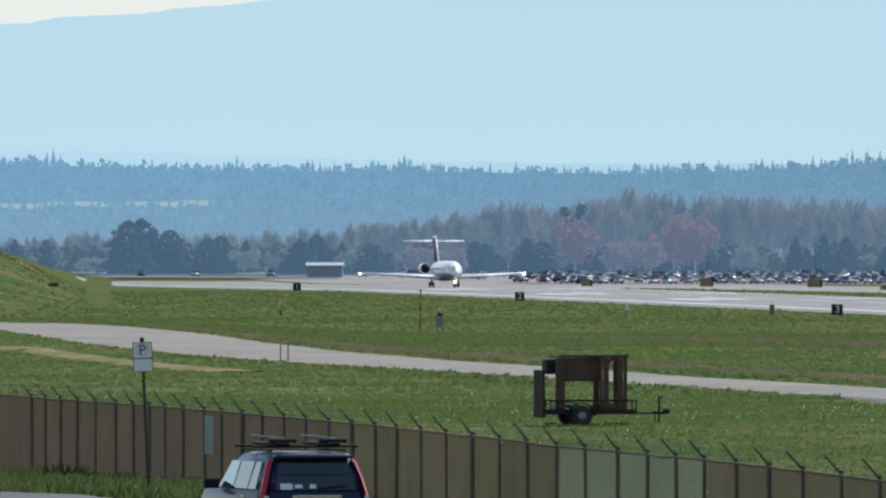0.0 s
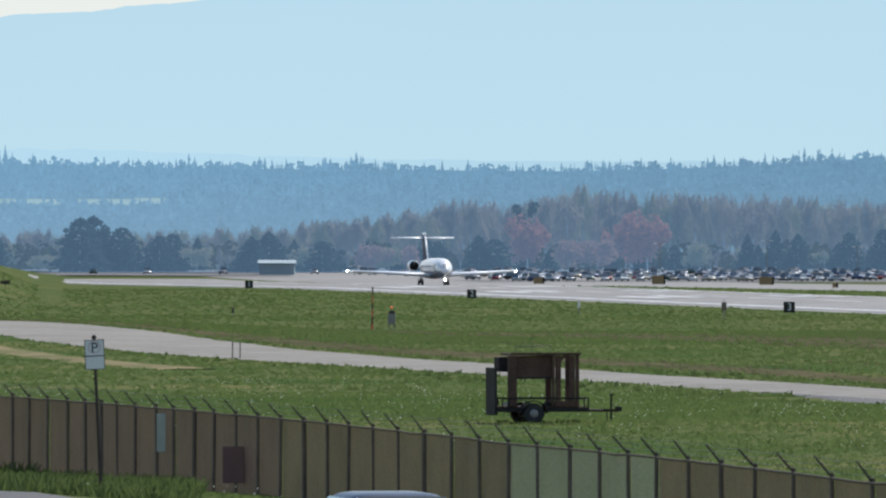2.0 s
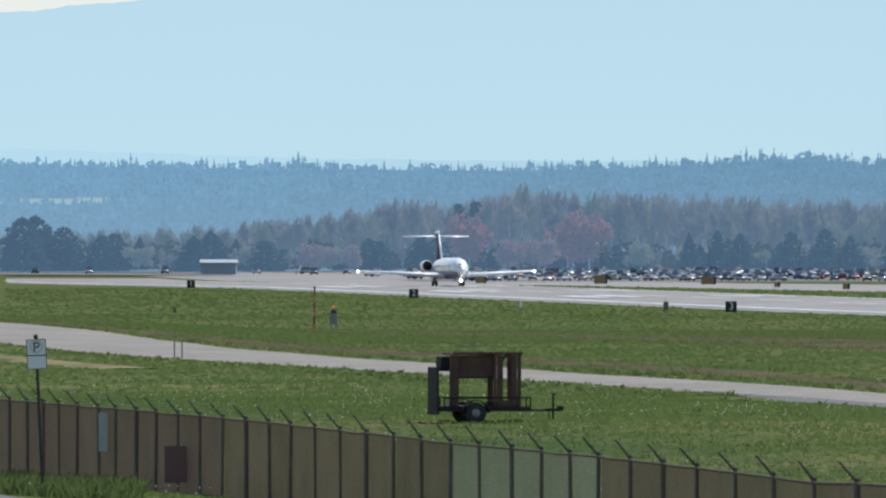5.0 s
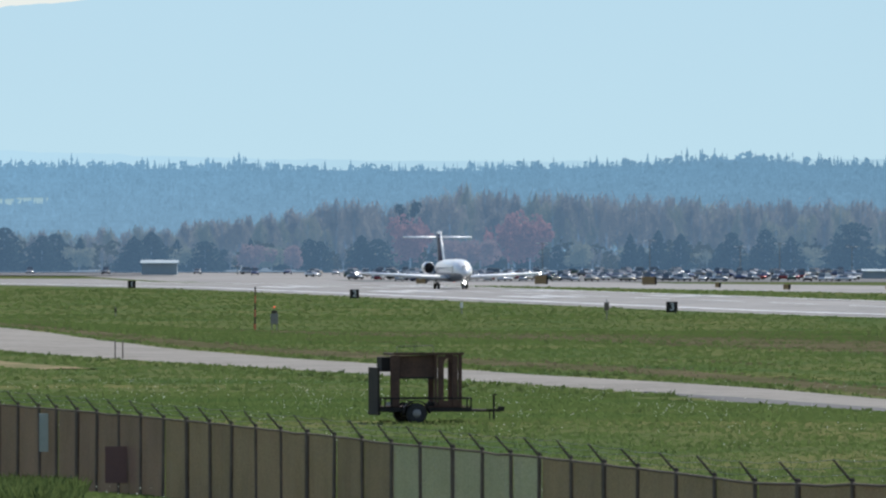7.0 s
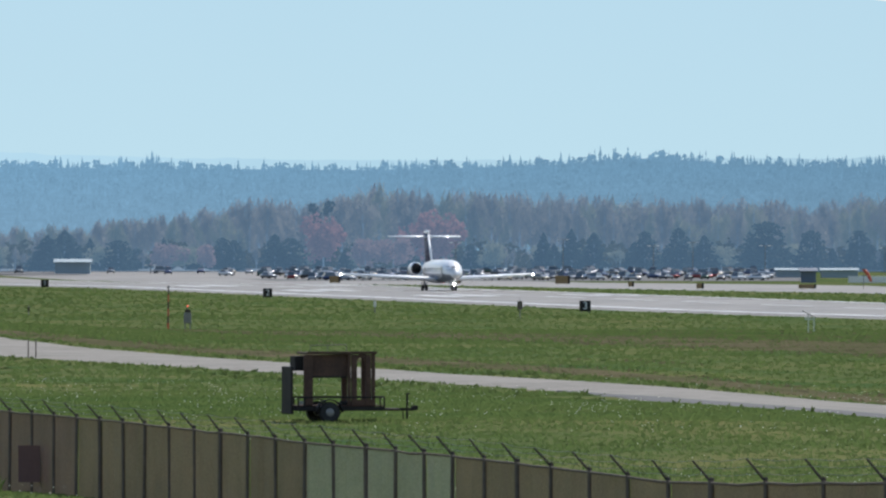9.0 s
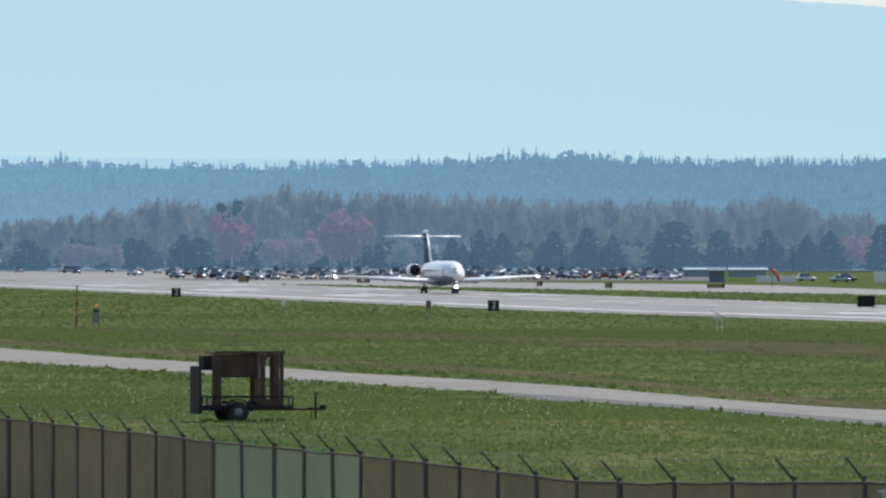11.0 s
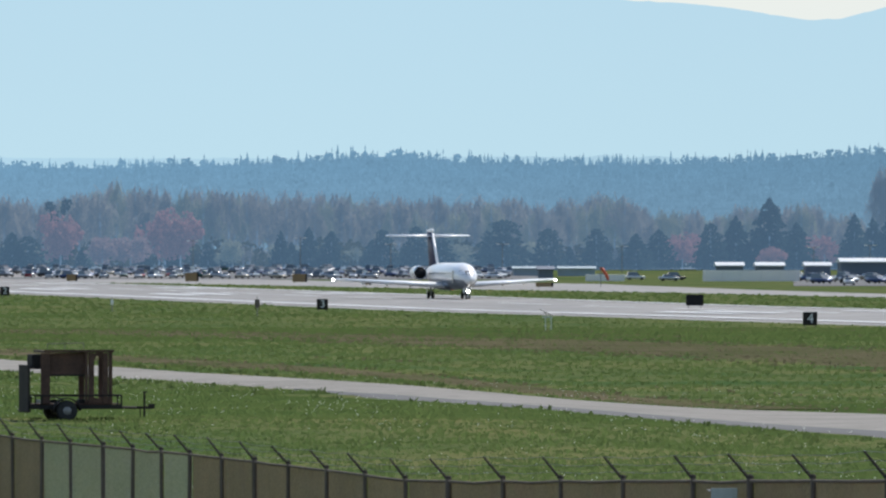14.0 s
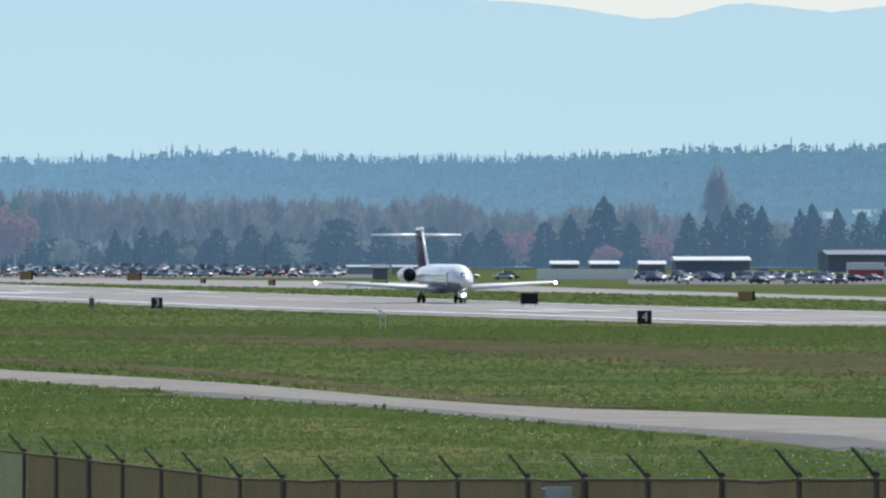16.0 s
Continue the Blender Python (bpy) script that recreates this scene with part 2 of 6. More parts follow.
def level(x, y):
    """Height of the ground."""
    for (a, za), (b, zb) in zip(LEVELS, LEVELS[1:]):
        if y < b:
            s = max(0.0, min(1.0, (y - a) / (b - a)))
            z = za + (zb - za) * s
            break
    else:
        z = LEVELS[-1][1]
    s, w = runway_coords(x, y)
    if 700 < y < 2600 and w > 0:
        z += 0.55 * max(0.0, min(1.0, w / 30)) * max(0.0, min(1.0, (2600 - y) / 500))
    z += 1.1 * ease((-x - 8) / 32) * ease((y - 560) / 220) * ease((1119 - y) / 220)
    if 1400 < y < 2900:      # the bank at the runway's far end
        z += 8.4 * ease((-1000 * x / y - 45.5) / 13) * ease((y - 1450) / 400) * ease((2900 - y) / 300)
    if 130 < y < 290 and x > 5:
        z += 0.02 * (x - 5)
    z -= 0.55 * ease((x - 10) / 14) * ease((y - 230) / 60) * ease((620 - y) / 200)
    if 150 < y < 252:
        for (a, za), (b, zb) in zip(BANK, BANK[1:]):
            if a <= y < b:
                z += ease(-x / 9) * (za + (zb - za) * (y - a) / (b - a))
    return z


def ground():
    rows = [-400, -150, 0, 40, 80] + list(range(100, 480, 8)) + list(range(480, 1000, 20)) + list(range(1000, 2600, 40)) + list(range(2600, 6001, 200))
    cols = [-3.0, -1.2, -0.5, -0.2, -0.1] + [-0.075 + 0.003 * i for i in range(64)] + [0.13, 0.2, 0.5, 1.2, 3.0]
    verts, faces = [], []
    for y in rows:
        for b in cols:
            x = b * max(y, 160) * (2 if abs(b) > 0.4 else 1)
            n = noise.noise(Vector((x / 14, y / 40, 0))) * 0.05 if 150 < y < 1000 else 0
            verts.append((x, y, level(x, y) + n - 0.03))
    w = len(cols)
    for i in range(len(rows) - 1):
        for j in range(w - 1):
            faces.append((i * w + j, i * w + j + 1, (i + 1) * w + j + 1, (i + 1) * w + j))
    me = bpy.data.meshes.new("ground")
    me.from_pydata(verts, [], faces)
    me.materials.append(GRASS)
    me.shade_smooth()
    return tagged(new("ground", me), "green spring grass field of an airport", "grass", kind="structure")


def strip(name, w0, w1, s0, s1, material, label, lift=0.05, wobble=0.0, steps=140, category="road", cols=5, drop=0.12):
    """A paved strip along the runway's direction, between two offsets, laid a little above the ground."""
    bm = bmesh.new()
    rows = []
    for i in range(steps + 1):
        s = s0 + (s1 - s0) * i / steps
        row = []
        for k in range(cols):
            w = w0 + (w1 - w0) * k / (cols - 1)
            if wobble and k in (0, cols - 1):
                w += wobble * (noise.noise(Vector((s / 9, k, 3))) + 0.6 * noise.noise(Vector((s / 3, k, 8))))
            p = BOARD4 + RUN * s + SIDE * w
            n = noise.noise(Vector((p.x / 14, p.y / 40, 0))) * 0.05 if 150 < p.y < 1000 else 0
            row.append(bm.verts.new((p.x, p.y, level(p.x, p.y) + n + lift - (drop if k in (0, cols - 1) else 0))))
        rows.append(row)
    for a, b in zip(rows, rows[1:]):
        for k in range(cols - 1):
            bm.faces.new((a[k], a[k + 1], b[k + 1], b[k]))
    return tagged(obj(name, bm, material, True), label, category, kind="structure")


ground()
strip("runway", 8.5, 60, -600, 1500, CONCRETE, "pale worn concrete runway with paved shoulders", 0.06, 0.9, 420, "road", 36)
# along the runway, near edge and far edge of the taxiway, which flares where it joins the runway
TAXI = [(-600, 118, 134), (480, 116, 134), (610, 109, 137), (700, 94, 140), (800, 83, 146), (870, 76, 150), (1000, 66, 155), (1400, 62.5, 170), (1900, 62, 180)]


def taxi_edges(s):
    for (a, n0, f0), (b, n1, f1) in zip(TAXI, TAXI[1:]):
        if s < b:
            k = max(0.0, (s - a) / (b - a))
            return n0 + (n1 - n0) * k, f0 + (f1 - f0) * k
    return TAXI[-1][1:]


def taxiway():
    bm = bmesh.new()
    rows = []
    for i in range(301):
        s = -600 + 2500 * i / 300
        near, far = taxi_edges(s)
        row = []
        for k in range(9):
            w = near + (far - near) * k / 8 + (0.8 * noise.noise(Vector((s / 12, k, 4))) if k in (0, 8) else 0)
            q = BOARD4 + RUN * s + SIDE * w
            row.append(bm.verts.new((q.x, q.y, level(q.x, q.y) + 0.06 - (0.12 if k in (0, 8) else 0))))
        rows.append(row)
    for a, b in zip(rows, rows[1:]):
        for k in range(8):
            bm.faces.new((a[k], a[k + 1], b[k + 1], b[k]))
    tagged(obj("taxiway", bm, CONCRETE, True), "pale concrete taxiway flaring into the runway", "road", kind="structure")


taxiway()
# along the runway's direction: near and far edge of the service road
ROAD = [(-900, -159, -147.5), (-770, -163, -148.8), (-715, -164.5, -150), (-680, -163.5, -153), (-655, -163, -156.5), (-612, -163.3, -157.3), (-560, -164, -155.7), (-500, -166, -155), (-430, -168.5, -154.2), (-230, -168.5, -152.5), (300, -168, -152)]


def road_edges(s):
    for (a, n0, f0), (b, n1, f1) in zip(ROAD, ROAD[1:]):
        if s < b:
            k = max(0.0, (s - a) / (b - a))
            return n0 + (n1 - n0) * k, f0 + (f1 - f0) * k
    return ROAD[-1][1:]


def service_road(name, edges, s0, s1, steps, lift, ragged, material, label):
    bm = bmesh.new()
    rows = []
    for i in range(steps + 1):
        s = s0 + (s1 - s0) * i / steps
        near, far = edges(s)
        row = []
        for k in range(7):
            w = near + (far - near) * k / 6
            if k in (0, 6):
                w += ragged * (noise.noise(Vector((s / 9, k, 3))) + 0.8 * noise.noise(Vector((s / 2.5, k, 8))))
            q = BOARD4 + RUN * s + SIDE * w
            n = noise.noise(Vector((q.x / 14, q.y / 40, 0))) * 0.05 if 150 < q.y < 1000 else 0
            row.append(bm.verts.new((q.x, q.y, level(q.x, q.y) + n + lift - (0.1 if k in (0, 6) else 0))))
        rows.append(row)
    for a, b in zip(rows, rows[1:]):
        for k in range(6):
            bm.faces.new((a[k], a[k + 1], b[k + 1], b[k]))
    tagged(obj(name, bm, material, True), label, "road", kind="structure")


service_road("service_road", road_edges, -900, 300, 800, 0.07, 0.7, ROADTOP, "pale gravel service road across the grass")
service_road("road_verge", lambda s: (road_edges(s)[0] - 3.2 * ease((-670 - s) / 60), road_edges(s)[0] + 0.6), -900, -672, 160, 0.02, 0.5, ASPHALT, "dark asphalt verge of the service road")
strip("dry_band", -119, -94, -900, 60, DRY, "dry brownish band in the mown grass", 0.03, 5.0, 260, "grass")
strip("dry_band", -152, -146, -700, 100, DRY, "dry brownish verge of the service road", 0.03, 3.0, 260, "grass")
strip("dry_band", -176.2, -172.8, -570, -450, STRAW, "straw-coloured trampled patch beside the service road", 0.03, 2.6, 200, "grass")


# ---- paint on the runway, doubling as bright mirage streaks ----
# marking white, made brighter to stand in for sky glints as well
RUNPAINT = mat("runway_paint_and_glint", (0.84, 0.84, 0.82), 0.45, 0, (0.58, 0.57, 0.55), 30, 0.5, 0.5)


def marking(w0, w1, s0, s1, label, steps=12):
    return strip("runway_marking", w0, w1, s0, s1, RUNPAINT, label, 0.14, 0, steps, "marking", 3, 0.0)


marking(12.5, 14.4, -500, 1400, "white runway edge line", 120)
marking(55.5, 57.2, -500, 1400, "white runway edge line", 120)
for k in range(26):
    marking(34.5, 35.5, -400 + 61 * k, -400 + 61 * k + 36.6, "white runway centreline dash", 4)
for s in (150, 560, 710, 860):
    for w in (22, 27, 45, 50):
        marking(w, w + 2.6, s, s + 46, "white runway touchdown bar doubling as a mirage glint", 6)


def dirt_track():
    """A worn earth track down the far bank."""
    bm = bmesh.new()
    rows = []
    for i in range(15):
        s = i / 14
        y, mid = 2010 - 200 * s, -56.4 + 4.2 * s + 0.3 * math.sin(5 * s)
        rows.append([bm.verts.new((b / 1000 * y, y, level(b / 1000 * y, y) + 0.12)) for b in (mid - 0.9, mid, mid + 0.9)])
    for a, b in zip(rows, rows[1:]):
        for k in range(2):
            bm.faces.new((a[k], a[k + 1], b[k + 1], b[k]))
    tagged(obj("dirt_track", bm, DIRT), "worn brown earth track on a grassy bank", "track", kind="structure")


dirt_track()


def hazed_woodland_floor():
    """The ground under the trees, laid just above the grass."""
    v, f = [], []
    ys, bs = list(range(2815, 3600, 60)), list(range(-70, 105, 5))
    for y in ys:
        for b in bs:
            v.append((b / 1000 * y, y, level(b / 1000 * y, y) + 0.25))
    for i in range(len(ys) - 1):
        for j in range(len(bs) - 1):
            a = i * len(bs) + j
            f.append((a, a + 1, a + 1 + len(bs), a + len(bs)))
    me = bpy.data.meshes.new("hazed_woodland_floor")
    me.from_pydata(v, [], f)
    me.materials.append(LITTER)
    return tagged(new("hazed_woodland_floor", me), "dark leaf-strewn woodland floor", "ground", kind="structure")


hazed_woodland_floor()


# ---- the airliner ----
def airliner():
    """A twin-engined jet with a T-tail. Nose along +y, wheels on z = 0, main wheels at y = 0."""
    jet = empty("airliner", Matrix(), "white twin-jet airliner with a T-tail rolling on the runway", "airplane")
    # body: (y, half width, half height, centre height)
    prof = [(19.2, 0.08, 0.08, 2.75), (18.9, 0.42, 0.4, 2.77), (18.2, 0.85, 0.83, 2.85), (17.2, 1.22, 1.25, 3.0), (16.0, 1.48, 1.58, 3.14), (14.4, 1.66, 1.84, 3.26), (12.6, 1.70, 1.90, 3.30),
            (-3.5, 1.70, 1.90, 3.30), (-6.5, 1.64, 1.78, 3.36), (-9.5, 1.4, 1.42, 3.55), (-12.5, 0.95, 0.95, 3.85), (-14.7, 0.45, 0.5, 4.1), (-15.9, 0.1, 0.12, 4.2)]
    bm = loft(bmesh.new(), [ellipse(0, y, cz, rx, rz, 28) for y, rx, rz, cz in prof])
    # grey belly paint, carried higher to stand in for shade below
    for f in bm.faces:
        c = f.calc_center_median()
        f.material_index = 1 if c.z < 2.75 and c.y < 18.2 else 0
    part("fuselage", bm, [WHITE, GREYPAINT], jet, "white fuselage with a grey belly that doubles as shade", True)
    # cockpit panes, laid on the curve of the nose
    def skin(x, z):
        y = 19.1
        while y > 12:
            for (ya, ra, ha, ca), (yb, rb, hb, cb) in zip(prof, prof[1:]):
                if yb <= y <= ya:
                    s = (ya - y) / (ya - yb)
                    rx, rz, cz = ra + (rb - ra) * s, ha + (hb - ha) * s, ca + (cb - ca) * s
                    if (x / rx) ** 2 + ((z - cz) / rz) ** 2 <= 1:
                        return y
            y -= 0.02
        return y

    for x0, x1 in ((-1.3, -0.98), (-0.94, -0.5), (-0.46, -0.03), (0.03, 0.46), (0.5, 0.94), (0.98, 1.3)):
        bm = bmesh.new()
        bm.faces.new([bm.verts.new((x, skin(x, z) + 0.05, z)) for x, z in ((x0, 3.46), (x1, 3.46), (x1 * 0.93, 4.08), (x0 * 0.93, 4.08))])
        bmesh.ops.solidify(bm, geom=bm.faces[:], thickness=0.06)
        part("cockpit_pane", bm, COCKPIT, jet, "dark cockpit window")
    # cabin windows and doors
    for side in (-1, 1):
        for k in range(26):
            y = 12.1 - k * 0.72
            bm = box(bmesh.new(), side * 1.655 - 0.02, side * 1.655 + 0.02, y - 0.13, y + 0.13, 3.45, 3.78, 0.015)
            part("cabin_window", bm, DARKGLASS, jet)
        part("cabin_door", box(bmesh.new(), side * 1.66 - 0.02, side * 1.66 + 0.02, 13.2, 14.1, 2.3, 4.1, 0.015), GREYPAINT, jet)

    def foil(root, tip, thick_r, thick_t):
        """A swept surface between two chords, each (leading point, chord length)."""
        rings = []
        for (p, chord), th in ((root, thick_r), (tip, thick_t)):
            ring = []
            for s, t in ((0, -0.25), (0.05, 0.35), (0.3, 1), (0.7, 0.85), (1, 0.3), (0.7, -0.2), (0.3, -0.6), (0.05, -0.6)):
                ring.append((p[0], p[1] - s * chord, p[2] + t * th / 2))
            rings.append(ring)
        return loft(bmesh.new(), rings)

    for side in (-1, 1):
        wing = part("wing", foil(((side * 0.9, 6.6, 1.85), 8.6), ((side * 16.43, -2.6, 2.75), 1.7), 1.15, 0.42), WHITE, jet, "white swept wing", True)
        part("wing_tip_lamp", lathe(bmesh.new(), [(-0.3, 0.02), (-0.2, 0.12), (0.0, 0.17), (0.15, 0.14), (0.22, 0.02)], "Y", (side * 16.38, -2.55, 2.72)), LAMP, wing, "lit landing lamp", True)
        # white rod added along the wing front to imitate sunlight on it
        part("bright_wing_edge", rod(bmesh.new(), (side * 1.7, 6.15, 1.93), (side * 16.3, -2.5, 2.80), 0.19, 0.13, 10), WHITE, wing, "white rod brightening the wing's leading edge", True)
        for k in range(3):
            x = side * (5.2 + 3.3 * k)
            part("flap_fairing", lathe(bmesh.new(), [(-1.6, 0.02), (-0.9, 0.16), (0, 0.22), (1.0, 0.14), (1.5, 0.02)], "Y", (x, -1.5 - 1.1 * k, 1.85 + 0.17 * k), 10), WHITE, wing, "", True)
        # engine on the rear body
        eng = part("engine", lathe(bmesh.new(), [(-11.7, 0.55), (-11, 0.72), (-9.1, 0.98), (-7.1, 1.06), (-6.05, 1.02), (-5.75, 0.95), (-5.8, 0.84), (-6.7, 0.78)], "Y", (side * 3.0, 0, 3.72), 28), WHITE, jet, "white jet engine with a black liner standing in for the intake's shade", True)
        part("intake_lip", lathe(bmesh.new(), [(-6.25, 1.045), (-5.85, 1.0), (-5.7, 0.93), (-5.8, 0.84), (-6.1, 0.82)], "Y", (side * 3.0, 0, 3.72), 28), ALU, eng, "bare metal intake lip", True)
        part("fan_disc", lathe(bmesh.new(), [(-6.7, 0.8), (-6.5, 0.79), (-6.48, 0.25), (-6.1, 0.03)], "Y", (side * 3.0, 0, 3.72), 24), BLACK, eng, "dark fan", True)
        part("exhaust", lathe(bmesh.new(), [(-12.6, 0.42), (-12.1, 0.5), (-11.5, 0.56)], "Y", (side * 3.0, 0, 3.72), 20), ALU, eng, "", True)
        # black liner over the white duct wall imitates the shade inside
        part("intake_shade_liner", lathe(bmesh.new(), [(-5.76, 0.90), (-5.9, 0.83), (-6.55, 0.76), (-6.58, 0.05)], "Y", (side * 3.0, 0, 3.72), 28), BLACK, eng, "black liner standing in for the intake's shade", True)
        part("pylon", box(bmesh.new(), min(side * 1.2, side * 2.2), max(side * 1.2, side * 2.2), -10.7, -6.7, 3.5, 3.8, 0.08), WHITE, jet)
    # tail
    rings = []
    for z, lead, chord, th in ((4.7, -8.1, 7.4, 0.55), (9.7, -12.7, 4.6, 0.36)):
        rings.append([(t * th / 2, lead - s * chord, z) for s, t in ((0, 0), (0.06, 0.6), (0.35, 1), (0.75, 0.55), (1, 0.03), (0.75, -0.55), (0.35, -1), (0.06, -0.6))])
    part("fin", loft(bmesh.new(), rings), [SLATE], jet, "dark blue tail fin", True)
    # thick white rod stands in for the sunlit streak down the fin
    part("fin_sunlit_edge", rod(bmesh.new(), (0, -8, 4.7), (0, -12.65, 9.75), 0.22, 0.17), WHITE, jet, "leading edge whitened for its sunlit streak", True)
    part("fin_cap", lathe(bmesh.new(), [(-17.5, 0.03), (-15.5, 0.24), (-13.1, 0.3), (-12.2, 0.2), (-11.9, 0.02)], "Y", (0, 0, 9.9), 14), WHITE, jet, "white fairing on top of the fin", True)
    for side in (-1, 1):
        part("stabiliser", foil(((side * 0.1, -12.7, 9.08), 3.9), ((side * 6.15, -16.1, 9.12), 1.5), 0.55, 0.30), WHITE, jet, "white tailplane half", True)
    # landing gear
    def wheel(x, y, r, w, parent):
        tyre = part("wheel", lathe(bmesh.new(), [(-w / 2, r * 0.6), (-w / 2, r * 0.9), (-w / 3, r), (w / 3, r), (w / 2, r * 0.9), (w / 2, r * 0.6)], "X", (x, y, r), 22), RUBBER, parent, "black tyre", True)
        part("hub", lathe(bmesh.new(), [(-w / 2 - 0.02, r * 0.2), (-w / 2 - 0.01, r * 0.58), (w / 2 + 0.01, r * 0.58), (w / 2 + 0.02, r * 0.2)], "X", (x, y, r), 16), RIM, tyre, "", True)

    for side in (-1, 1):
        bm = rod(bmesh.new(), (side * 2.5, 0, 0.5), (side * 2.5, 0.1, 2.3), 0.14)
        rod(bm, (side * 2.05, 0, 0.52), (side * 2.95, 0, 0.52), 0.1)
        rod(bm, (side * 2.5, 0, 0.9), (side * 1.5, 0.1, 1.9), 0.07)
        leg = part("main_gear_leg", bm, GREYPAINT, jet)
        wheel(side * 2.17, 0, 0.52, 0.36, leg)
        wheel(side * 2.83, 0, 0.52, 0.36, leg)
        part("gear_door", box(bmesh.new(), side * 2.98, side * 3.03, -0.45, 0.45, 0.9, 1.9, 0.01), WHITE, leg)
    bm = rod(bmesh.new(), (0, 16.6, 0.35), (0, 16.3, 1.8), 0.09)
    rod(bm, (-0.3, 16.6, 0.33), (0.3, 16.6, 0.33), 0.06)
    rod(bm, (0, 16.6, 0.7), (0, 15.0, 1.6), 0.06)
    leg = part("nose_gear_leg", bm, GREYPAINT, jet)
    wheel(-0.22, 16.6, 0.33, 0.2, leg)
    wheel(0.22, 16.6, 0.33, 0.2, leg)
    part("taxi_lamp", lathe(bmesh.new(), [(16.6, 0.05), (16.7, 0.2), (16.8, 0.22), (16.85, 0.02)], "Y", (0, 0, 1.12), 14), LAMP, leg, "lit taxi lamp", True)
    for side in (-1, 1):
        part("gear_door", box(bmesh.new(), side * 0.42, side * 0.46, 15.2, 16.5, 0.85, 1.55, 0.01), WHITE, leg)
    part("belly_beacon", lathe(bmesh.new(), [(1.22, 0.02), (1.3, 0.12), (1.42, 0.14)], "Z", (0, 4, 0), 12), REDLAMP, jet, "red beacon", True)
    # wing box
    part("wing_root_fairing", loft(bmesh.new(), [ellipse(0, y, 1.95, rx, rz, 20) for y, rx, rz in ((8, 0.6, 0.2), (6.5, 1.7, 0.55), (2, 2.0, 0.75), (-2, 1.95, 0.7), (-4, 0.7, 0.25))]), GREYPAINT, jet, "grey belly fairing", True)
    return jet


jet = airliner()
# airliner's offset across the runway, set to fit the camera's view
JET_OFFSET = 45.0


def on_runway(s, w=JET_OFFSET):
    """A point s metres along the runway from the first board."""
    p = BOARD4 + RUN * s + SIDE * w
    return p.x, p.y, level(p.x, p.y) + 0.06


# metres of the main wheels from the first board, time by time: a take-off run
ROLL = [(0, 1050.2), (1, 1023.2), (2, 994.0), (3, 962.5), (4, 928.8), (5, 892.8), (6, 854.5), (7, 813.9), (8, 771.0), (9, 725.9), (10, 678.4), (11, 628.6), (12, 576.4), (13, 521.9), (14, 465.1), (15, 406.0), (16, 344.5)]


# ---- airfield furniture ----
def letter(text, size, material, parent, m, depth=0.01):
    """Raised characters in the built-in font, as a mesh part."""
    cu = bpy.data.curves.new("text", "FONT")
    cu.body, cu.size, cu.extrude, cu.align_x, cu.align_y = text, size, depth, "CENTER", "CENTER"
    tmp = bpy.data.objects.new("text", cu)
    me = bpy.data.meshes.new_from_object(tmp)
    bpy.data.objects.remove(tmp)
    me.materials.append(material)
    ob = new("numeral", me)
    ob.parent, ob.matrix_basis = parent, m
    return ob


def distance_board(number, k, turn=8.2):
    p = BOARD4 + RUN * (304.8 * k)
    z = level(p.x, p.y) - 0.05
    b = empty("distance_board", pose(p.x, p.y, z, 0, 0, turn), "black runway distance board with the white numeral " + number, "sign", "runway distance boards")
    case = part("case", box(bmesh.new(), -0.72, 0.72, -0.22, 0.22, 0.30, 1.68, 0.03), BLACK, b)
    part("face_frame", box(bmesh.new(), -0.66, 0.66, -0.24, -0.222, 0.36, 1.62, 0.008), DARKSTEEL, case)
    letter(number, 1.35, SIGNWHITE, b, pose(0, -0.25, 0.98, 90, 0, 0))
    for x in (-0.5, 0.5):
        part("leg", rod(bmesh.new(), (x, 0, -0.1), (x, 0, 0.32), 0.05), GALV, b)
        part("foot_plate", box(bmesh.new(), x - 0.12, x + 0.12, -0.12, 0.12, -0.02, 0.03), GALV, b)
    return b


for number, k in (("4", 0), ("3", 1), ("2", 2), ("1", 3)):
    distance_board(number, k)


def grounded(bearing, depth, sink=0.03):
    x, y = spot(bearing, depth)
    return x, y, level(x, y) - sink


def black_board_back():
    x, y, z = grounded(54.95, 1390)
    b = empty("guidance_sign", pose(x, y, z + 0.05, 0, 0, 8), "black back of a runway sign beside the runway", "sign")
    case = part("case", box(bmesh.new(), -1.1, 1.1, -0.25, 0.25, 0.35, 1.75, 0.04), BLACK, b)
    part("seam", box(bmesh.new(), -0.02, 0.02, -0.262, -0.25, 0.4, 1.7), DARKSTEEL, case)
    for s in (-0.8, 0.8):
        part("leg", rod(bmesh.new(), (s, 0, -0.3), (s, 0, 0.36), 0.06), GALV, b)


black_board_back()


def taxi_sign(bearing, depth, wide, high):
    x, y, z = grounded(bearing, depth)
    b = empty("taxiway_sign", pose(x, y, z, 0, 0, 8), "faded yellow-orange taxiway guidance sign on short legs", "sign", "taxiway guidance signs")
    case = part("case", box(bmesh.new(), -wide / 2, wide / 2, -0.2, 0.2, 0.25, 0.25 + high, 0.03), ORANGE, b)
    part("side_band", box(bmesh.new(), wide / 2 - 0.35, wide / 2 + 0.01, -0.21, 0.21, 0.25, 0.26 + high, 0.01), BLACK, case)
    for s in (-0.35, 0.35):
        part("leg", rod(bmesh.new(), (s * wide, 0, -0.2), (s * wide, 0, 0.27), 0.05), GALV, b)


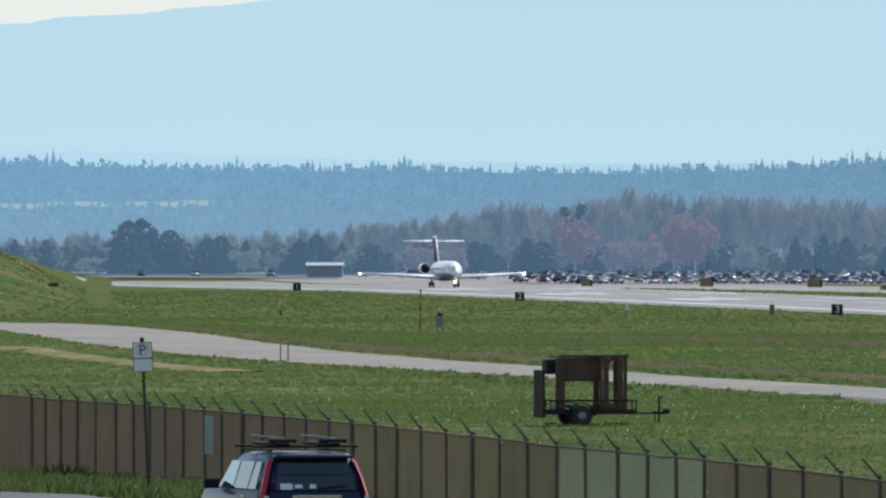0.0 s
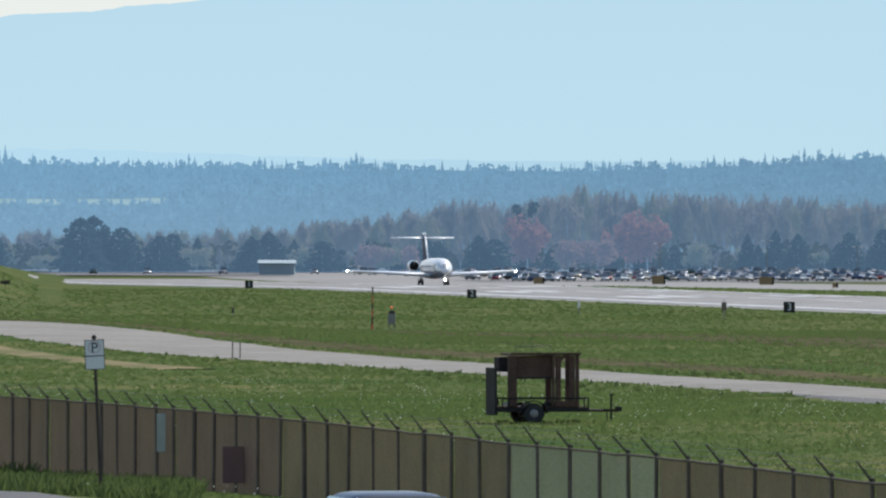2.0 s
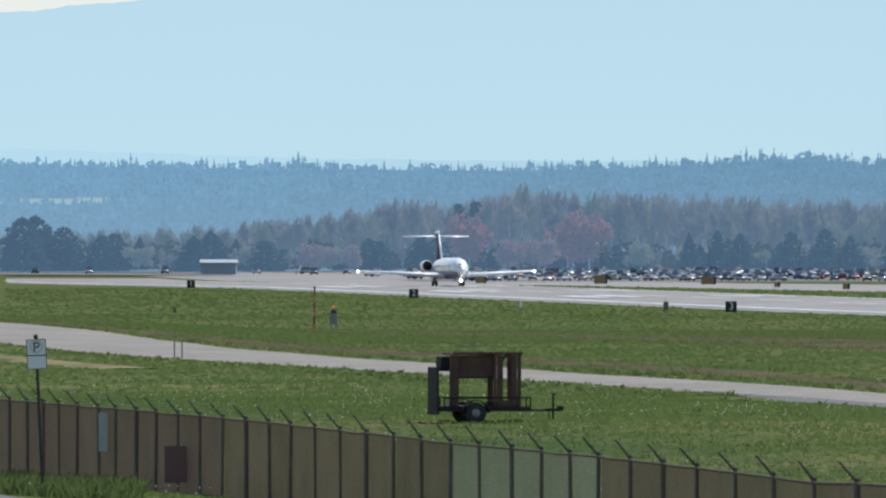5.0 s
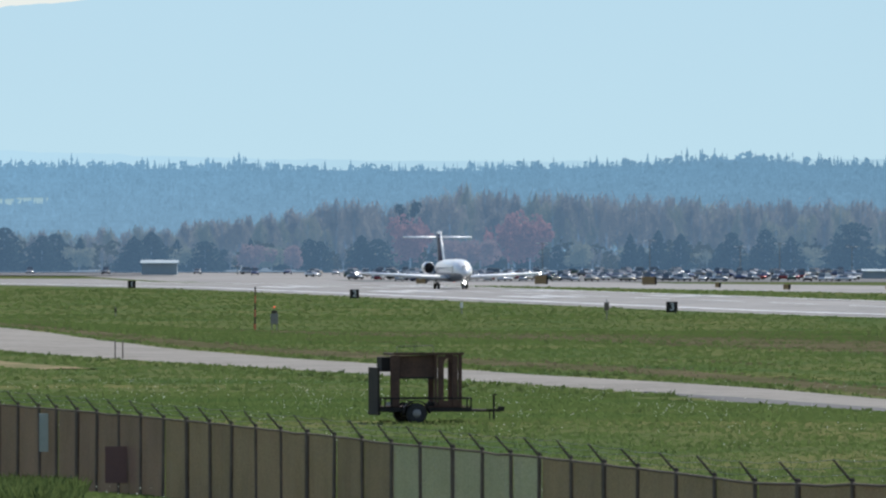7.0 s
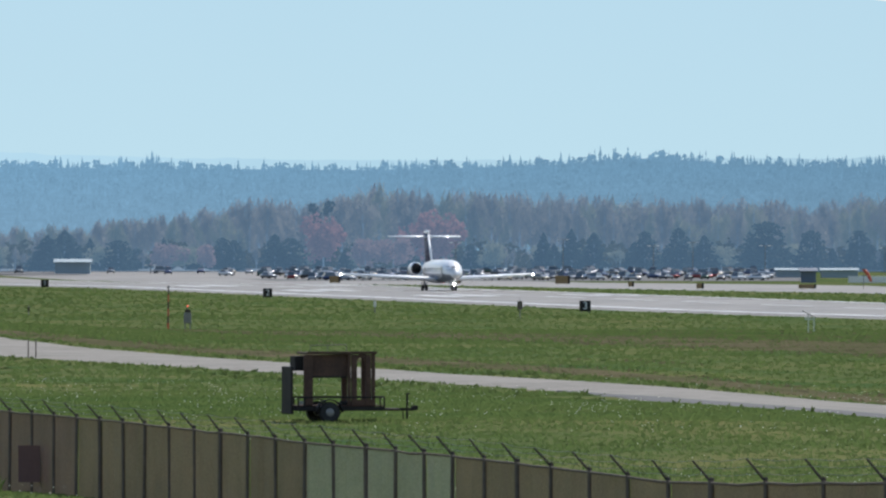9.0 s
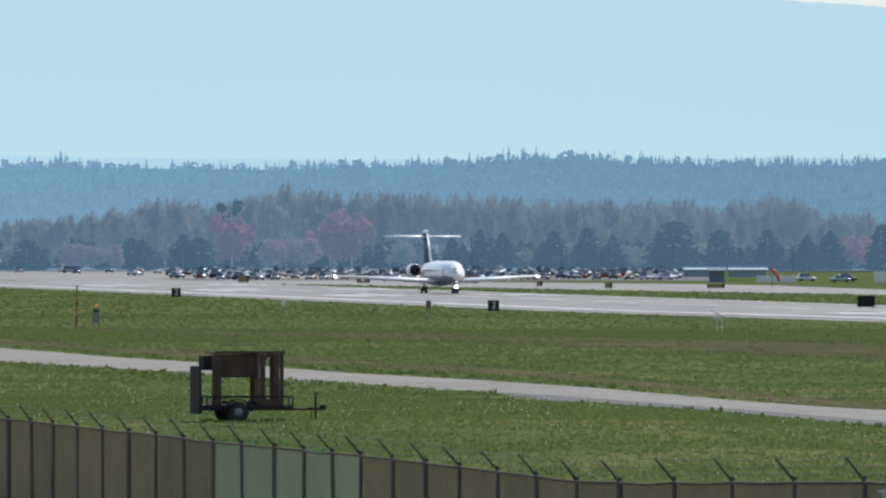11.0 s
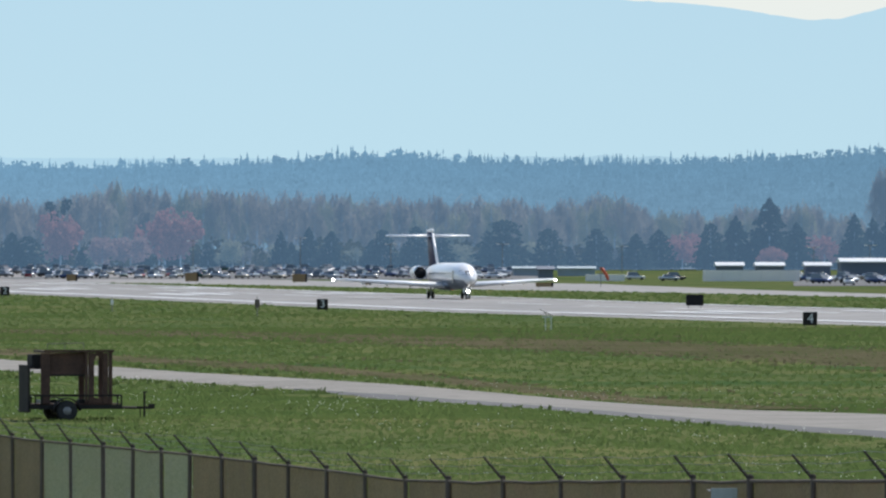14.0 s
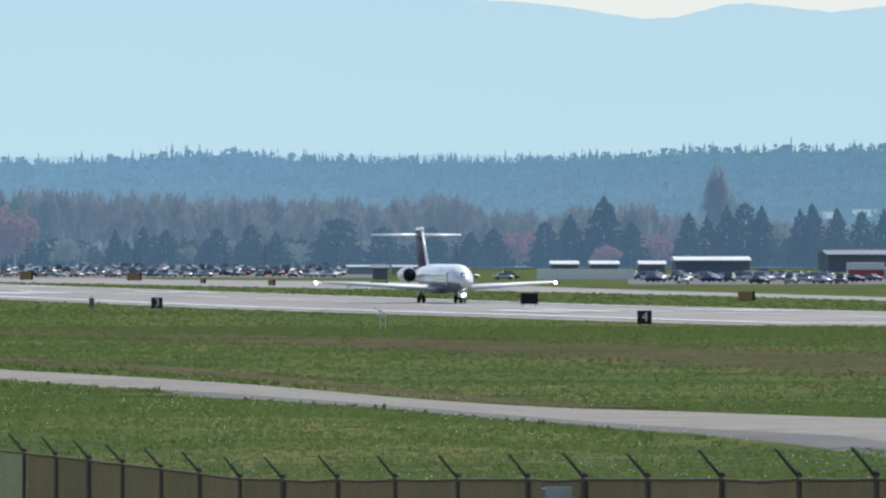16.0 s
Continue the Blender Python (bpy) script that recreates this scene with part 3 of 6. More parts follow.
for bearing, depth, wide, high in ((-1.96, 2230, 2.2, 1.3), (8.98, 2150, 2.6, 1.7), (18.83, 2080, 2.8, 1.5), (41.2, 1880, 3.0, 0.7), (74.85, 1480, 2.3, 1.3), (25.1, 1950, 1.0, 0.8), (31.4, 1880, 1.2, 0.9)):
    taxi_sign(bearing, depth, wide, high)


def marker_pole():
    x, y, z = grounded(-17.18, 1110)
    b = empty("marker_pole", pose(x, y, z, 0, 0.6, 0), "tall weathered red-orange marker pole with a lamp", "pole")
    for k in range(6):
        part("band", rod(bmesh.new(), (0, 0, 0.72 * k - (0.1 if k == 0 else 0)), (0, 0, 0.72 * (k + 1)), 0.11 - 0.008 * k), SAFETY if k % 2 == 0 else RUST, b)
    part("cap", lathe(bmesh.new(), [(4.3, 0.11), (4.4, 0.12), (4.5, 0.02)], "Z", n=10), DARKSTEEL, b)


marker_pole()


def cabinet_stand():
    x, y, z = grounded(-15.4, 1080)
    b = empty("instrument_stand", pose(x, y, z), "grey instrument cabinet on legs with a red lamp", "equipment")
    part("cabinet", box(bmesh.new(), -0.38, 0.38, -0.3, 0.3, 0.7, 1.75, 0.05), GALV, b)
    part("hood", box(bmesh.new(), -0.28, 0.3, -0.3, 0.3, 1.76, 2.05, 0.06), DARKPOST, b)
    for s in (-0.25, 0.25):
        part("leg", rod(bmesh.new(), (s, 0, -0.1), (s, 0, 0.72), 0.06), GALV, b)
    part("rod", rod(bmesh.new(), (0, 0, 2.04), (0, 0, 2.3), 0.03), GALV, b)
    part("lamp", lathe(bmesh.new(), [(2.3, 0.05), (2.34, 0.1), (2.42, 0.1), (2.48, 0.03)], "Z", n=12), REDLAMP, b, "glowing red lamp")


cabinet_stand()


def beacon_post(bearing, depth, high, wide):
    x, y, z = grounded(bearing, depth)
    b = empty("instrument_post", pose(x, y, z), "weathered grey instrument post in the grass", "equipment", "instrument posts")
    part("post", rod(bmesh.new(), (0, 0, -0.1), (0, 0, high * 0.55), 0.07), GALV, b)
    part("head", box(bmesh.new(), -wide / 2, wide / 2, -0.2, 0.2, high * 0.5, high * 0.95, 0.05), POSTBROWN if high > 2 else SIGNWHITE if 1.5 < high < 2 else DARKPOST, b)
    part("tip", rod(bmesh.new(), (0.05, 0, high * 0.94), (-0.08, 0, high * 1.15), 0.05, 0.02), GALV, b)
    part("plate", box(bmesh.new(), -0.3, 0.3, -0.3, 0.3, -0.02, 0.05), CONCRETE, b)


for bearing, depth, high, wide in ((14.95, 1310, 2.2, 0.6), (1.7, 1430, 1.6, 0.35), (-50.7, 1700, 1.2, 1.5), (-29.9, 1361, 1.2, 0.25)):
    beacon_post(bearing, depth, high, wide)


def tilted_panel():
    x, y, z = grounded(41.4, 930)
    b = empty("tilted_panel", pose(x, y, z, 0, 0, -10), "pale tilted panel on thin legs in the grass", "equipment")
    part("panel", box(bmesh.new(), -0.65, 0.65, -0.3, 0.3, -0.03, 0.05, 0.01, pose(0, 0, 1.55, 0, 26, 0)), GALV, b)
    part("frame", box(bmesh.new(), -0.4, 0.45, -0.05, 0.05, 1.1, 1.2, 0.01), SIGNWHITE, b)
    for s in (-0.1, 0.38):
        part("leg", rod(bmesh.new(), (s, 0, -0.1), (s, 0, 1.5 - s * 0.4), 0.035), SIGNWHITE, b)


tilted_panel()


def windsock():
    x, y, z = grounded(46.35, 1900)
    b = empty("windsock", pose(x, y, z), "small red windsock hanging from its mast", "windsock")
    part("mast", rod(bmesh.new(), (0, 0, -0.2), (0, 0, 3.6), 0.06), GALV, b)
    part("sock", loft(bmesh.new(), [[(cx + r * math.cos(a * 0.785), r * math.sin(a * 0.785), cz) for a in range(8)] for cx, cz, r in ((0.0, 3.5, 0.4), (0.5, 2.9, 0.36), (1.0, 2.1, 0.3), (1.3, 1.3, 0.22))]), SAFETY, b, "red cloth sock", True)
    part("hoop", lathe(bmesh.new(), [(3.44, 0.42), (3.5, 0.45), (3.56, 0.42)], "Z", n=12), GALV, b)


windsock()


def stake_pair():
    for s in (-0.2, 0.21):
        x, y, z = grounded(-29.6, 590)
        b = empty("stake", pose(x + s, y, z), "thin grey wooden stake beside the service road", "stake", "stakes")
        part("shaft", box(bmesh.new(), -0.03, 0.03, -0.03, 0.03, -0.1, 0.95, 0.005), DARKPOST, b)
        part("cap", box(bmesh.new(), -0.035, 0.035, -0.035, 0.035, 0.95, 1.0, 0.005), GALV, b)


stake_pair()


# ---- the trailer in the field ----
def trailer():
    x, y, z = grounded(-0.75, 312)
    g = empty("cage_trailer", pose(x, y, z - 0.04, 0, 0, 12), "rusty brown utility trailer with a tall steel cage on the grass", "trailer")
    # local x along the trailer, tow bar to +x; y across, z up
    for yy in (-0.72, 0.72):
        part("side_beam", box(bmesh.new(), -1.72, 0.92, yy - 0.04, yy + 0.04, 0.34, 0.46, 0.01), DARKSTEEL, g)
    for xx in (-1.72, -1.2, -0.3, 0.3, 0.84):
        part("cross_beam", box(bmesh.new(), xx, xx + 0.08, -0.68, 0.68, 0.35, 0.44, 0.01), DARKSTEEL, g)
    for k in range(8):
        part("deck_plank", box(bmesh.new(), -1.70, 0.90, -0.67 + 0.168 * k, -0.67 + 0.168 * k + 0.155, 0.465, 0.50, 0.005), RUST, g)
    # wheels with arched mudguards
    for yy in (-0.90, 0.90):
        w = part("wheel", lathe(bmesh.new(), [(-0.10, 0.17), (-0.11, 0.25), (-0.07, 0.30), (0.07, 0.30), (0.11, 0.25), (0.10, 0.17)], "Y", (-0.73, yy, 0.30), 26), RUBBER, g, "black tyre", True)
        part("rim", lathe(bmesh.new(), [(-0.105, 0.04), (-0.10, 0.12), (-0.07, 0.15), (-0.10, 0.17), (0.10, 0.17), (0.07, 0.15), (0.105, 0.04)], "Y", (-0.73, yy, 0.30), 20), RIM, w, "worn steel rim", True)
        rings = []
        for i in range(13):
            a = math.pi * i / 12
            c, q = math.cos(a), math.sin(a)
            rings.append([(-0.73 + r * c, yy + dy, 0.30 + r * q * 0.95) for r, dy in ((0.365, -0.14), (0.365, 0.14), (0.39, 0.14), (0.39, -0.14))])
        part("mudguard", loft(bmesh.new(), rings), DARKSTEEL, g, "dark arched mudguard", True)
    part("axle", rod(bmesh.new(), (-0.73, -0.88, 0.30), (-0.73, 0.88, 0.30), 0.04), DARKSTEEL, g)
    part("leaf_spring", box(bmesh.new(), -1.1, -0.36, -0.74, -0.70, 0.25, 0.31, 0.01), DARKSTEEL, g)
    # low rails round the deck
    for yy in (-0.74, 0.74):
        part("side_rail", box(bmesh.new(), -1.62, 0.92, yy - 0.02, yy + 0.02, 0.70, 0.745, 0.006), DARKSTEEL, g)
        for xx in (-1.60, -1.42, 0.78, 0.90):
            part("rail_post", box(bmesh.new(), xx - 0.02, xx + 0.02, yy - 0.02, yy + 0.02, 0.45, 0.72, 0.006), DARKSTEEL, g)
    part("front_rail", box(bmesh.new(), 0.88, 0.92, -0.72, 0.72, 0.705, 0.75, 0.006), DARKSTEEL, g)
    # cage uprights
    for xx, yy, wd, top in ((-1.30, -0.68, 0.26, 1.94), (-0.115, -0.68, 0.08, 1.95), (0.03, -0.68, 0.16, 1.94), (0.44, -0.68, 0.15, 1.94), (0.59, -0.68, 0.10, 1.96), (0.03, 0.68, 0.16, 1.94), (0.59, 0.68, 0.12, 1.94)):
        part("upright", box(bmesh.new(), xx - wd / 2, xx + wd / 2, yy - 0.05, yy + 0.05, 0.50, top, 0.012), RUST, g)
    # arched head between two uprights
    rings = []
    for i in range(9):
        a = math.pi * i / 8
        c, q = math.cos(a), math.sin(a)
        rings.append([(0.235 + rx * c, -0.68 + dy, 1.70 + rz * q) for rx, rz, dy in ((0.12, 0.16, -0.03), (0.12, 0.16, 0.03), (0.20, 0.26, 0.03), (0.20, 0.26, -0.03))])
    part("arch", loft(bmesh.new(), rings), RUST, g)
    part("lower_panel", box(bmesh.new(), 0.0, 0.64, -0.70, -0.66, 0.50, 0.66, 0.01), RUST, g)
    # the hopper, the box behind it and the roof
    bm = loft(bmesh.new(), [[(-1.20, -0.62, z0), (-0.10, -0.62, z1), (-0.10, 0.3, z1), (-1.20, 0.3, z0)] for z0, z1 in ((1.27, 1.31), (1.92, 1.94))])
    hopper = part("hopper", bm, RUST, g, "dark rusty steel box under the roof")
    part("hopper_lip", box(bmesh.new(), -1.18, -0.12, -0.65, -0.625, 1.28, 1.33, 0.005), DARKSTEEL, hopper)
    part("rear_box", box(bmesh.new(), -1.62, -1.18, -0.35, 0.35, 1.48, 1.90, 0.03), DARKSTEEL, g, "dark steel box behind the hopper")
    part("roof", box(bmesh.new(), -1.36, 0.68, -0.76, 0.70, 1.95, 2.01, 0.012), RUST, g)
    part("roof_edge", box(bmesh.new(), -1.36, 0.68, -0.785, -0.762, 1.96, 2.03, 0.006), RUST, g)
    # raised tail ramp
    ramp = part("ramp", box(bmesh.new(), -1.80, -1.73, -0.66, 0.66, 0.24, 1.60, 0.02), DARKSTEEL, g, "black raised tail ramp")
    part("ramp_hinge", rod(bmesh.new(), (-1.76, -0.68, 0.30), (-1.76, 0.68, 0.30), 0.05), DARKSTEEL, ramp)
    part("tail_lamp", box(bmesh.new(), -1.58, -1.46, -0.79, -0.76, 0.52, 0.62, 0.01), RIM, g)
    # thin luggage rail above the roof
    bm = rod(bmesh.new(), (-1.2, -0.5, 2.20), (-0.15, -0.5, 2.22), 0.012)
    for xx in (-1.2, -0.7, -0.15):
        rod(bm, (xx, -0.5, 2.0), (xx, -0.5, 2.21), 0.01)
    part("roof_rail", bm, WIRE, g)
    # tow bar
    bm = box(bmesh.new(), 0.9, 1.92, -0.045, 0.045, 0.33, 0.41, 0.01)
    rod(bm, (0.9, -0.68, 0.39), (1.5, 0, 0.37), 0.035)
    rod(bm, (0.9, 0.68, 0.39), (1.5, 0, 0.37), 0.035)
    bar = part("tow_bar", bm, DARKSTEEL, g)
    part("jack", rod(bmesh.new(), (1.70, -0.1, 0.02), (1.70, -0.1, 0.84), 0.032), DARKSTEEL, bar, "upright jack leg")
    part("jack_handle", rod(bmesh.new(), (1.66, -0.12, 0.80), (1.77, -0.2, 0.83), 0.018), DARKSTEEL, bar)
    part("coupling", box(bmesh.new(), 1.84, 2.02, -0.06, 0.06, 0.34, 0.48, 0.02), DARKSTEEL, bar)
    part("chain", rod(bmesh.new(), (1.6, 0.02, 0.34), (1.62, 0.05, 0.08), 0.018), DARKSTEEL, bar)
    part("toolbox", box(bmesh.new(), -0.3, 0.5, -0.6, -0.2, 0.50, 0.62, 0.02), DARKSTEEL, g)


trailer()


# ---- parking sign ----
def parking_sign():
    x, y, z = grounded(-41.95, 205)
    g = empty("parking_sign", pose(x, y, z, 0, -2.6, 0), "white parking restriction sign on a thin leaning steel post", "sign")
    top = EYE - (606 - 462) * 205 / 19380 - z
    part("post", rod(bmesh.new(), (0, 0, -0.2), (0, 0, top + 0.04), 0.032, 0.028), DARKPOST, g)
    plate = part("plate", box(bmesh.new(), -0.185, 0.185, -0.045, -0.033, top - 0.56, top, 0.004), SIGNWHITE, g, "white sign plate")
    part("divider", box(bmesh.new(), -0.18, 0.18, -0.049, -0.0455, top - 0.315, top - 0.295), BLACK, plate)
    for x0, x1, z0, z1 in ((-0.185, 0.185, -0.012, 0), (-0.185, 0.185, -0.56, -0.548), (-0.185, -0.173, -0.56, 0), (0.173, 0.185, -0.56, 0)):
        part("border", box(bmesh.new(), x0, x1, -0.0485, -0.0455, top + z0, top + z1), BLACK, plate)
    p = letter("P", 0.27, BLACK, plate, pose(0.0, -0.048, top - 0.16, 90, 0, 0), 0.002)
    p.name = "letter"
    bm = bmesh.new()
    loft(bm, [[(0.12 * k * math.cos(a / 12 * 2 * math.pi), yy, top - 0.14 + 0.12 * k * math.sin(a / 12 * 2 * math.pi)) for k, yy in ((1.0, -0.0465), (1.0, -0.049), (0.84, -0.049), (0.84, -0.0465))] for a in range(12)] + [[(0.12 * k, yy, top - 0.14) for k, yy in ((1.0, -0.0465), (1.0, -0.049), (0.84, -0.049), (0.84, -0.0465))]])
    part("ring", bm, FADEDRED, plate, "faded red ring")
    part("bolt", lathe(bmesh.new(), [(top - 0.01, 0.02), (top + 0.05, 0.05), (top + 0.09, 0.02)], "Z", n=8), BLACK, g)


parking_sign()


# ---- the boundary fence ----
def fabric_mat(name, c1, c2, open_part):
    """Woven windbreak cloth behind wire: mostly closed, with fine gaps."""
    m = mat(name, c1, 0.85, 0, c2, 1.4, 0.09, 0.7, 0.004)
    nt = m.node_tree
    b = nt.nodes["Principled BSDF"]
    tr = nt.nodes.new("ShaderNodeBsdfTransparent")
    mix = nt.nodes.new("ShaderNodeMixShader")
    co = nt.nodes.new("ShaderNodeTexCoord")
    n = nt.nodes.new("ShaderNodeTexNoise")
    n.inputs["Scale"].default_value, n.inputs["Detail"].default_value = 25, 2
    nt.links.new(co.outputs["Object"], n.inputs["Vector"])
    mr = nt.nodes.new("ShaderNodeMapRange")
    mr.inputs[1].default_value, mr.inputs[2].default_value = 0.35, 0.65
    mr.inputs[3].default_value, mr.inputs[4].default_value = max(0, open_part - 0.12), open_part + 0.12
    nt.links.new(n.outputs[0], mr.inputs[0])
    nt.links.new(mr.outputs[0], mix.inputs[0])
    # each length of cloth has faded a little differently
    info, fade, range_ = nt.nodes.new("ShaderNodeObjectInfo"), nt.nodes.new("ShaderNodeHueSaturation"), nt.nodes.new("ShaderNodeMapRange")
    range_.inputs[3].default_value, range_.inputs[4].default_value = 0.88, 1.10
    nt.links.new(info.outputs["Random"], range_.inputs[0])
    nt.links.new(range_.outputs[0], fade.inputs["Value"])
    nt.links.new(b.inputs["Base Color"].links[0].from_socket, fade.inputs["Color"])
    nt.links.new(fade.outputs[0], b.inputs["Base Color"])
    back = nt.nodes.new("ShaderNodeBsdfTranslucent")
    back.inputs[0].default_value = (*c2, 1)
    cloth = nt.nodes.new("ShaderNodeMixShader")
    cloth.inputs[0].default_value = 0.16
    nt.links.new(b.outputs[0], cloth.inputs[1])
    nt.links.new(back.outputs[0], cloth.inputs[2])
    nt.links.new(cloth.outputs[0], mix.inputs[1])
    nt.links.new(tr.outputs[0], mix.inputs[2])
    nt.links.new(mix.outputs[0], nt.nodes["Material Output"].inputs[0])
    return m


BROWN = fabric_mat("brown_windbreak", (0.195, 0.142, 0.110), (0.26, 0.188, 0.145), 0.06)
OLIVE = fabric_mat("olive_brown_windbreak", (0.205, 0.156, 0.105), (0.275, 0.212, 0.145), 0.13)
PALE = fabric_mat("pale_grey_green_mesh", (0.27, 0.28, 0.225), (0.33, 0.34, 0.27), 0.30)
RUSTPLATE = mat("rust_red_board", (0.18, 0.098, 0.085), 0.8, 0, (0.22, 0.12, 0.10), 0.5, 0.05, 0.5)
MINT = mat("pale_green_plate", (0.40, 0.45, 0.39), 0.6, 0, (0.50, 0.54, 0.48), 0.4, 0.05, 0.5)

# corners' bearing and depth, posts' bearings fitted to the view, about three metres apart
CORNERS = [(-66.0, 300.0), (-60.5, 288.0), (-55.5, 272.0), (-30.0, 234.0), (-4.6, 197.0), (8.9, 183.5), (25.0, 166.0), (37.5, 155.0), (64.0, 133.5), (91.0, 114.0)]
BEARINGS = [-58.6, -57.1, -55.8, -52.7, -51.4, -50.0, -48.5, -46.8, -45.0, -43.4, -41.9, -40.5, -38.8, -36.9, -35.3, -33.4, -31.6, -29.6, -27.6, -25.5, -23.4, -21.3, -19.3, -17.1, -14.8, -12.4, -9.9, -7.4, -4.7, -2.1, 0.9, 3.6, 6.2, 8.8, 11.7, 14.7, 17.8, 21.3, 24.8, 28.5, 32.4, 37.4, 42.7, 48.4, 54.8, 60.0, 65.8, 72.6, 79.7, 86.8, 94.2, 101.8]


def fence_depth(b):
    for (b0, d0), (b1, d1) in zip(CORNERS, CORNERS[1:]):
        if b <= b1:
            return d0 + (d1 - d0) * (b - b0) / (b1 - b0)
    return CORNERS[-1][1]


POSTS = [Vector(spot(b, fence_depth(b))) for b in BEARINGS]


def rail_height(p):
    """Height of the top rail: level along the field, then held to one line of the camera's view towards the road."""
    far = EYE - 3.34
    near = EYE - 400 / 19380 * p.y
    return far if p.y > 166 else near if p.y < 160 else near + (far - near) * (p.y - 160) / 6


def fence():
    f = empty("boundary_fence", Matrix(), "long chain-link boundary fence with brown windbreak cloth and barbed-wire arms", "fence")
    rnd = random.Random(5)
    tips = []
    for i, p in enumerate(POSTS):
        h = rail_height(p)
        foot = min(level(p.x, p.y) - 0.1, h - 1.9)
        thick = 0.034 if i % 5 else 0.046
        lean = rnd.uniform(-0.02, 0.02)
        post = part("post", rod(bmesh.new(), (p.x + lean, p.y, foot), (p.x, p.y, h + 0.05), thick, n=8), POSTBROWN, f)
        tip = Vector((p.x - 0.25 - rnd.uniform(-0.02, 0.02), p.y + 0.15, h + 0.33 + rnd.uniform(-0.02, 0.02)))
        part("arm", rod(bmesh.new(), (p.x, p.y, h + 0.02), tip, 0.023, 0.016, 6), DARKPOST, post)
        part("cap", lathe(bmesh.new(), [(h + 0.04, thick * 1.15), (h + 0.07, thick), (h + 0.09, 0.01)], "Z", (p.x, p.y, 0), 8), DARKPOST, post)
        tips.append((Vector((p.x, p.y, h + 0.02)), tip))
    for i, (p, q) in enumerate(zip(POSTS, POSTS[1:])):
        hp, hq = rail_height(p), rail_height(q)
        sag = rnd.uniform(-0.03, 0.01)
        m = (p + q) / 2
        bm = rod(bmesh.new(), (p.x, p.y, hp), (m.x, m.y, (hp + hq) / 2 + sag), 0.021, n=6)
        rod(bm, (m.x, m.y, (hp + hq) / 2 + sag), (q.x, q.y, hq), 0.021, n=6)
        part("top_rail", bm, POSTBROWN, f)
        for s in (0.35, 0.68, 1.0):
            a, b = tips[i][0].lerp(tips[i][1], s), tips[i + 1][0].lerp(tips[i + 1][1], s)
            c = (a + b) / 2 - Vector((0, 0, 0.03))
            bm = rod(bmesh.new(), a, c, 0.0035, n=4)
            rod(bm, c, b, 0.0035, n=4)
            part("barbed_wire", bm, WIRE, f)
        bear = m.x / m.y * 1000
        cloth = BROWN if bear < -26 else OLIVE
        if -4.8 < bear < 8.2:
            cloth = PALE
        d = (q - p).normalized()
        n = Vector((-d.y, d.x)) * 0.035
        bm = bmesh.new()
        cols = []
        for k in range(7):
            s = k / 6
            e = p.lerp(q, s) + n * (1 + 0.5 * math.sin(k * 2.1 + i))
            top = hp + (hq - hp) * s + sag * (1 - abs(2 * s - 1)) - 0.02
            cols.append([bm.verts.new((e.x, e.y, top - v * 2.0)) for v in (0, 0.33, 0.66, 1.0)])
        for a, b in zip(cols, cols[1:]):
            for v in range(3):
                bm.faces.new((a[v], b[v], b[v + 1], a[v + 1]))
        bmesh.ops.solidify(bm, geom=bm.faces[:], thickness=0.006)
        part("windbreak_panel", bm, cloth, f)
    # plates tied on the wire
    for bear, depth, w, top, high, material, name, label in ((-36.4, 243.5, 0.2, 3.55, 0.85, MINT, "plate", "narrow pale green plate"), (-29.4, 233, 0.66, 3.0, 0.78, RUSTPLATE, "board", "rust-red board"), (57.5, 137.5, 0.33, 4.08, 0.3, MINT, "plate", "small pale plate")):
        x, y = spot(bear, depth)
        pl = part(name, box(bmesh.new(), x - w / 2, x + w / 2, y - 0.35, y - 0.33, top - high, top, 0.004), material, f, label)
        part("tie", box(bmesh.new(), x - w / 2 - 0.02, x + w / 2 + 0.02, y - 0.33, y + 0.3, top - 0.04, top - 0.03), WIRE, pl)


fence()


# ---- trees ----
def triangles(name, verts, faces, material):
    me = bpy.data.meshes.new(name)
    me.from_pydata(verts, [], faces)
    me.materials.append(material)
    return me


def clump(verts, faces, c, r, rnd, flat=0.6):
    """A small ragged clump of leaves: three crossed bent leaves' faces."""
    for _ in range(2):
        a = rnd.uniform(0, 6.28)
        ux, uy = math.cos(a) * r, math.sin(a) * r
        tz = rnd.uniform(-flat, flat) * r
        i = len(verts)
        verts += [(c[0] - ux, c[1] - uy, c[2] - tz), (c[0] + rnd.uniform(-r, r) * 0.4, c[1], c[2] - r * rnd.uniform(0.4, 0.9)), (c[0] + ux, c[1] + uy, c[2] + tz), (c[0] + rnd.uniform(-r, r) * 0.4, c[1], c[2] + r * rnd.uniform(0.4, 1.0))]
        faces.append((i, i + 1, i + 2, i + 3))


def conifer_crown(seed, full):
    """Unit conifer, height 1, half width about 0.5 (scaled afterwards). full: 0 pointed to 1 rounded."""
    rnd = random.Random(seed)
    v, f = [], []
    for _ in range(620):
        h = rnd.random() ** 1.15
        reach = (1 - h) ** (0.9 - 0.45 * full) * (0.85 + 0.15 * math.sin(h * 30 + seed))
        a, q = rnd.uniform(0, 6.28), rnd.random() ** 0.5
        r = 0.5 * reach * q * rnd.uniform(0.85, 1.08)
        clump(v, f, (r * math.cos(a), r * math.sin(a), 0.04 + h * 0.94 - 0.04 * q), 0.045 * (1.25 - 0.6 * h), rnd)
    return triangles("crown", v, f, TREEDARK)


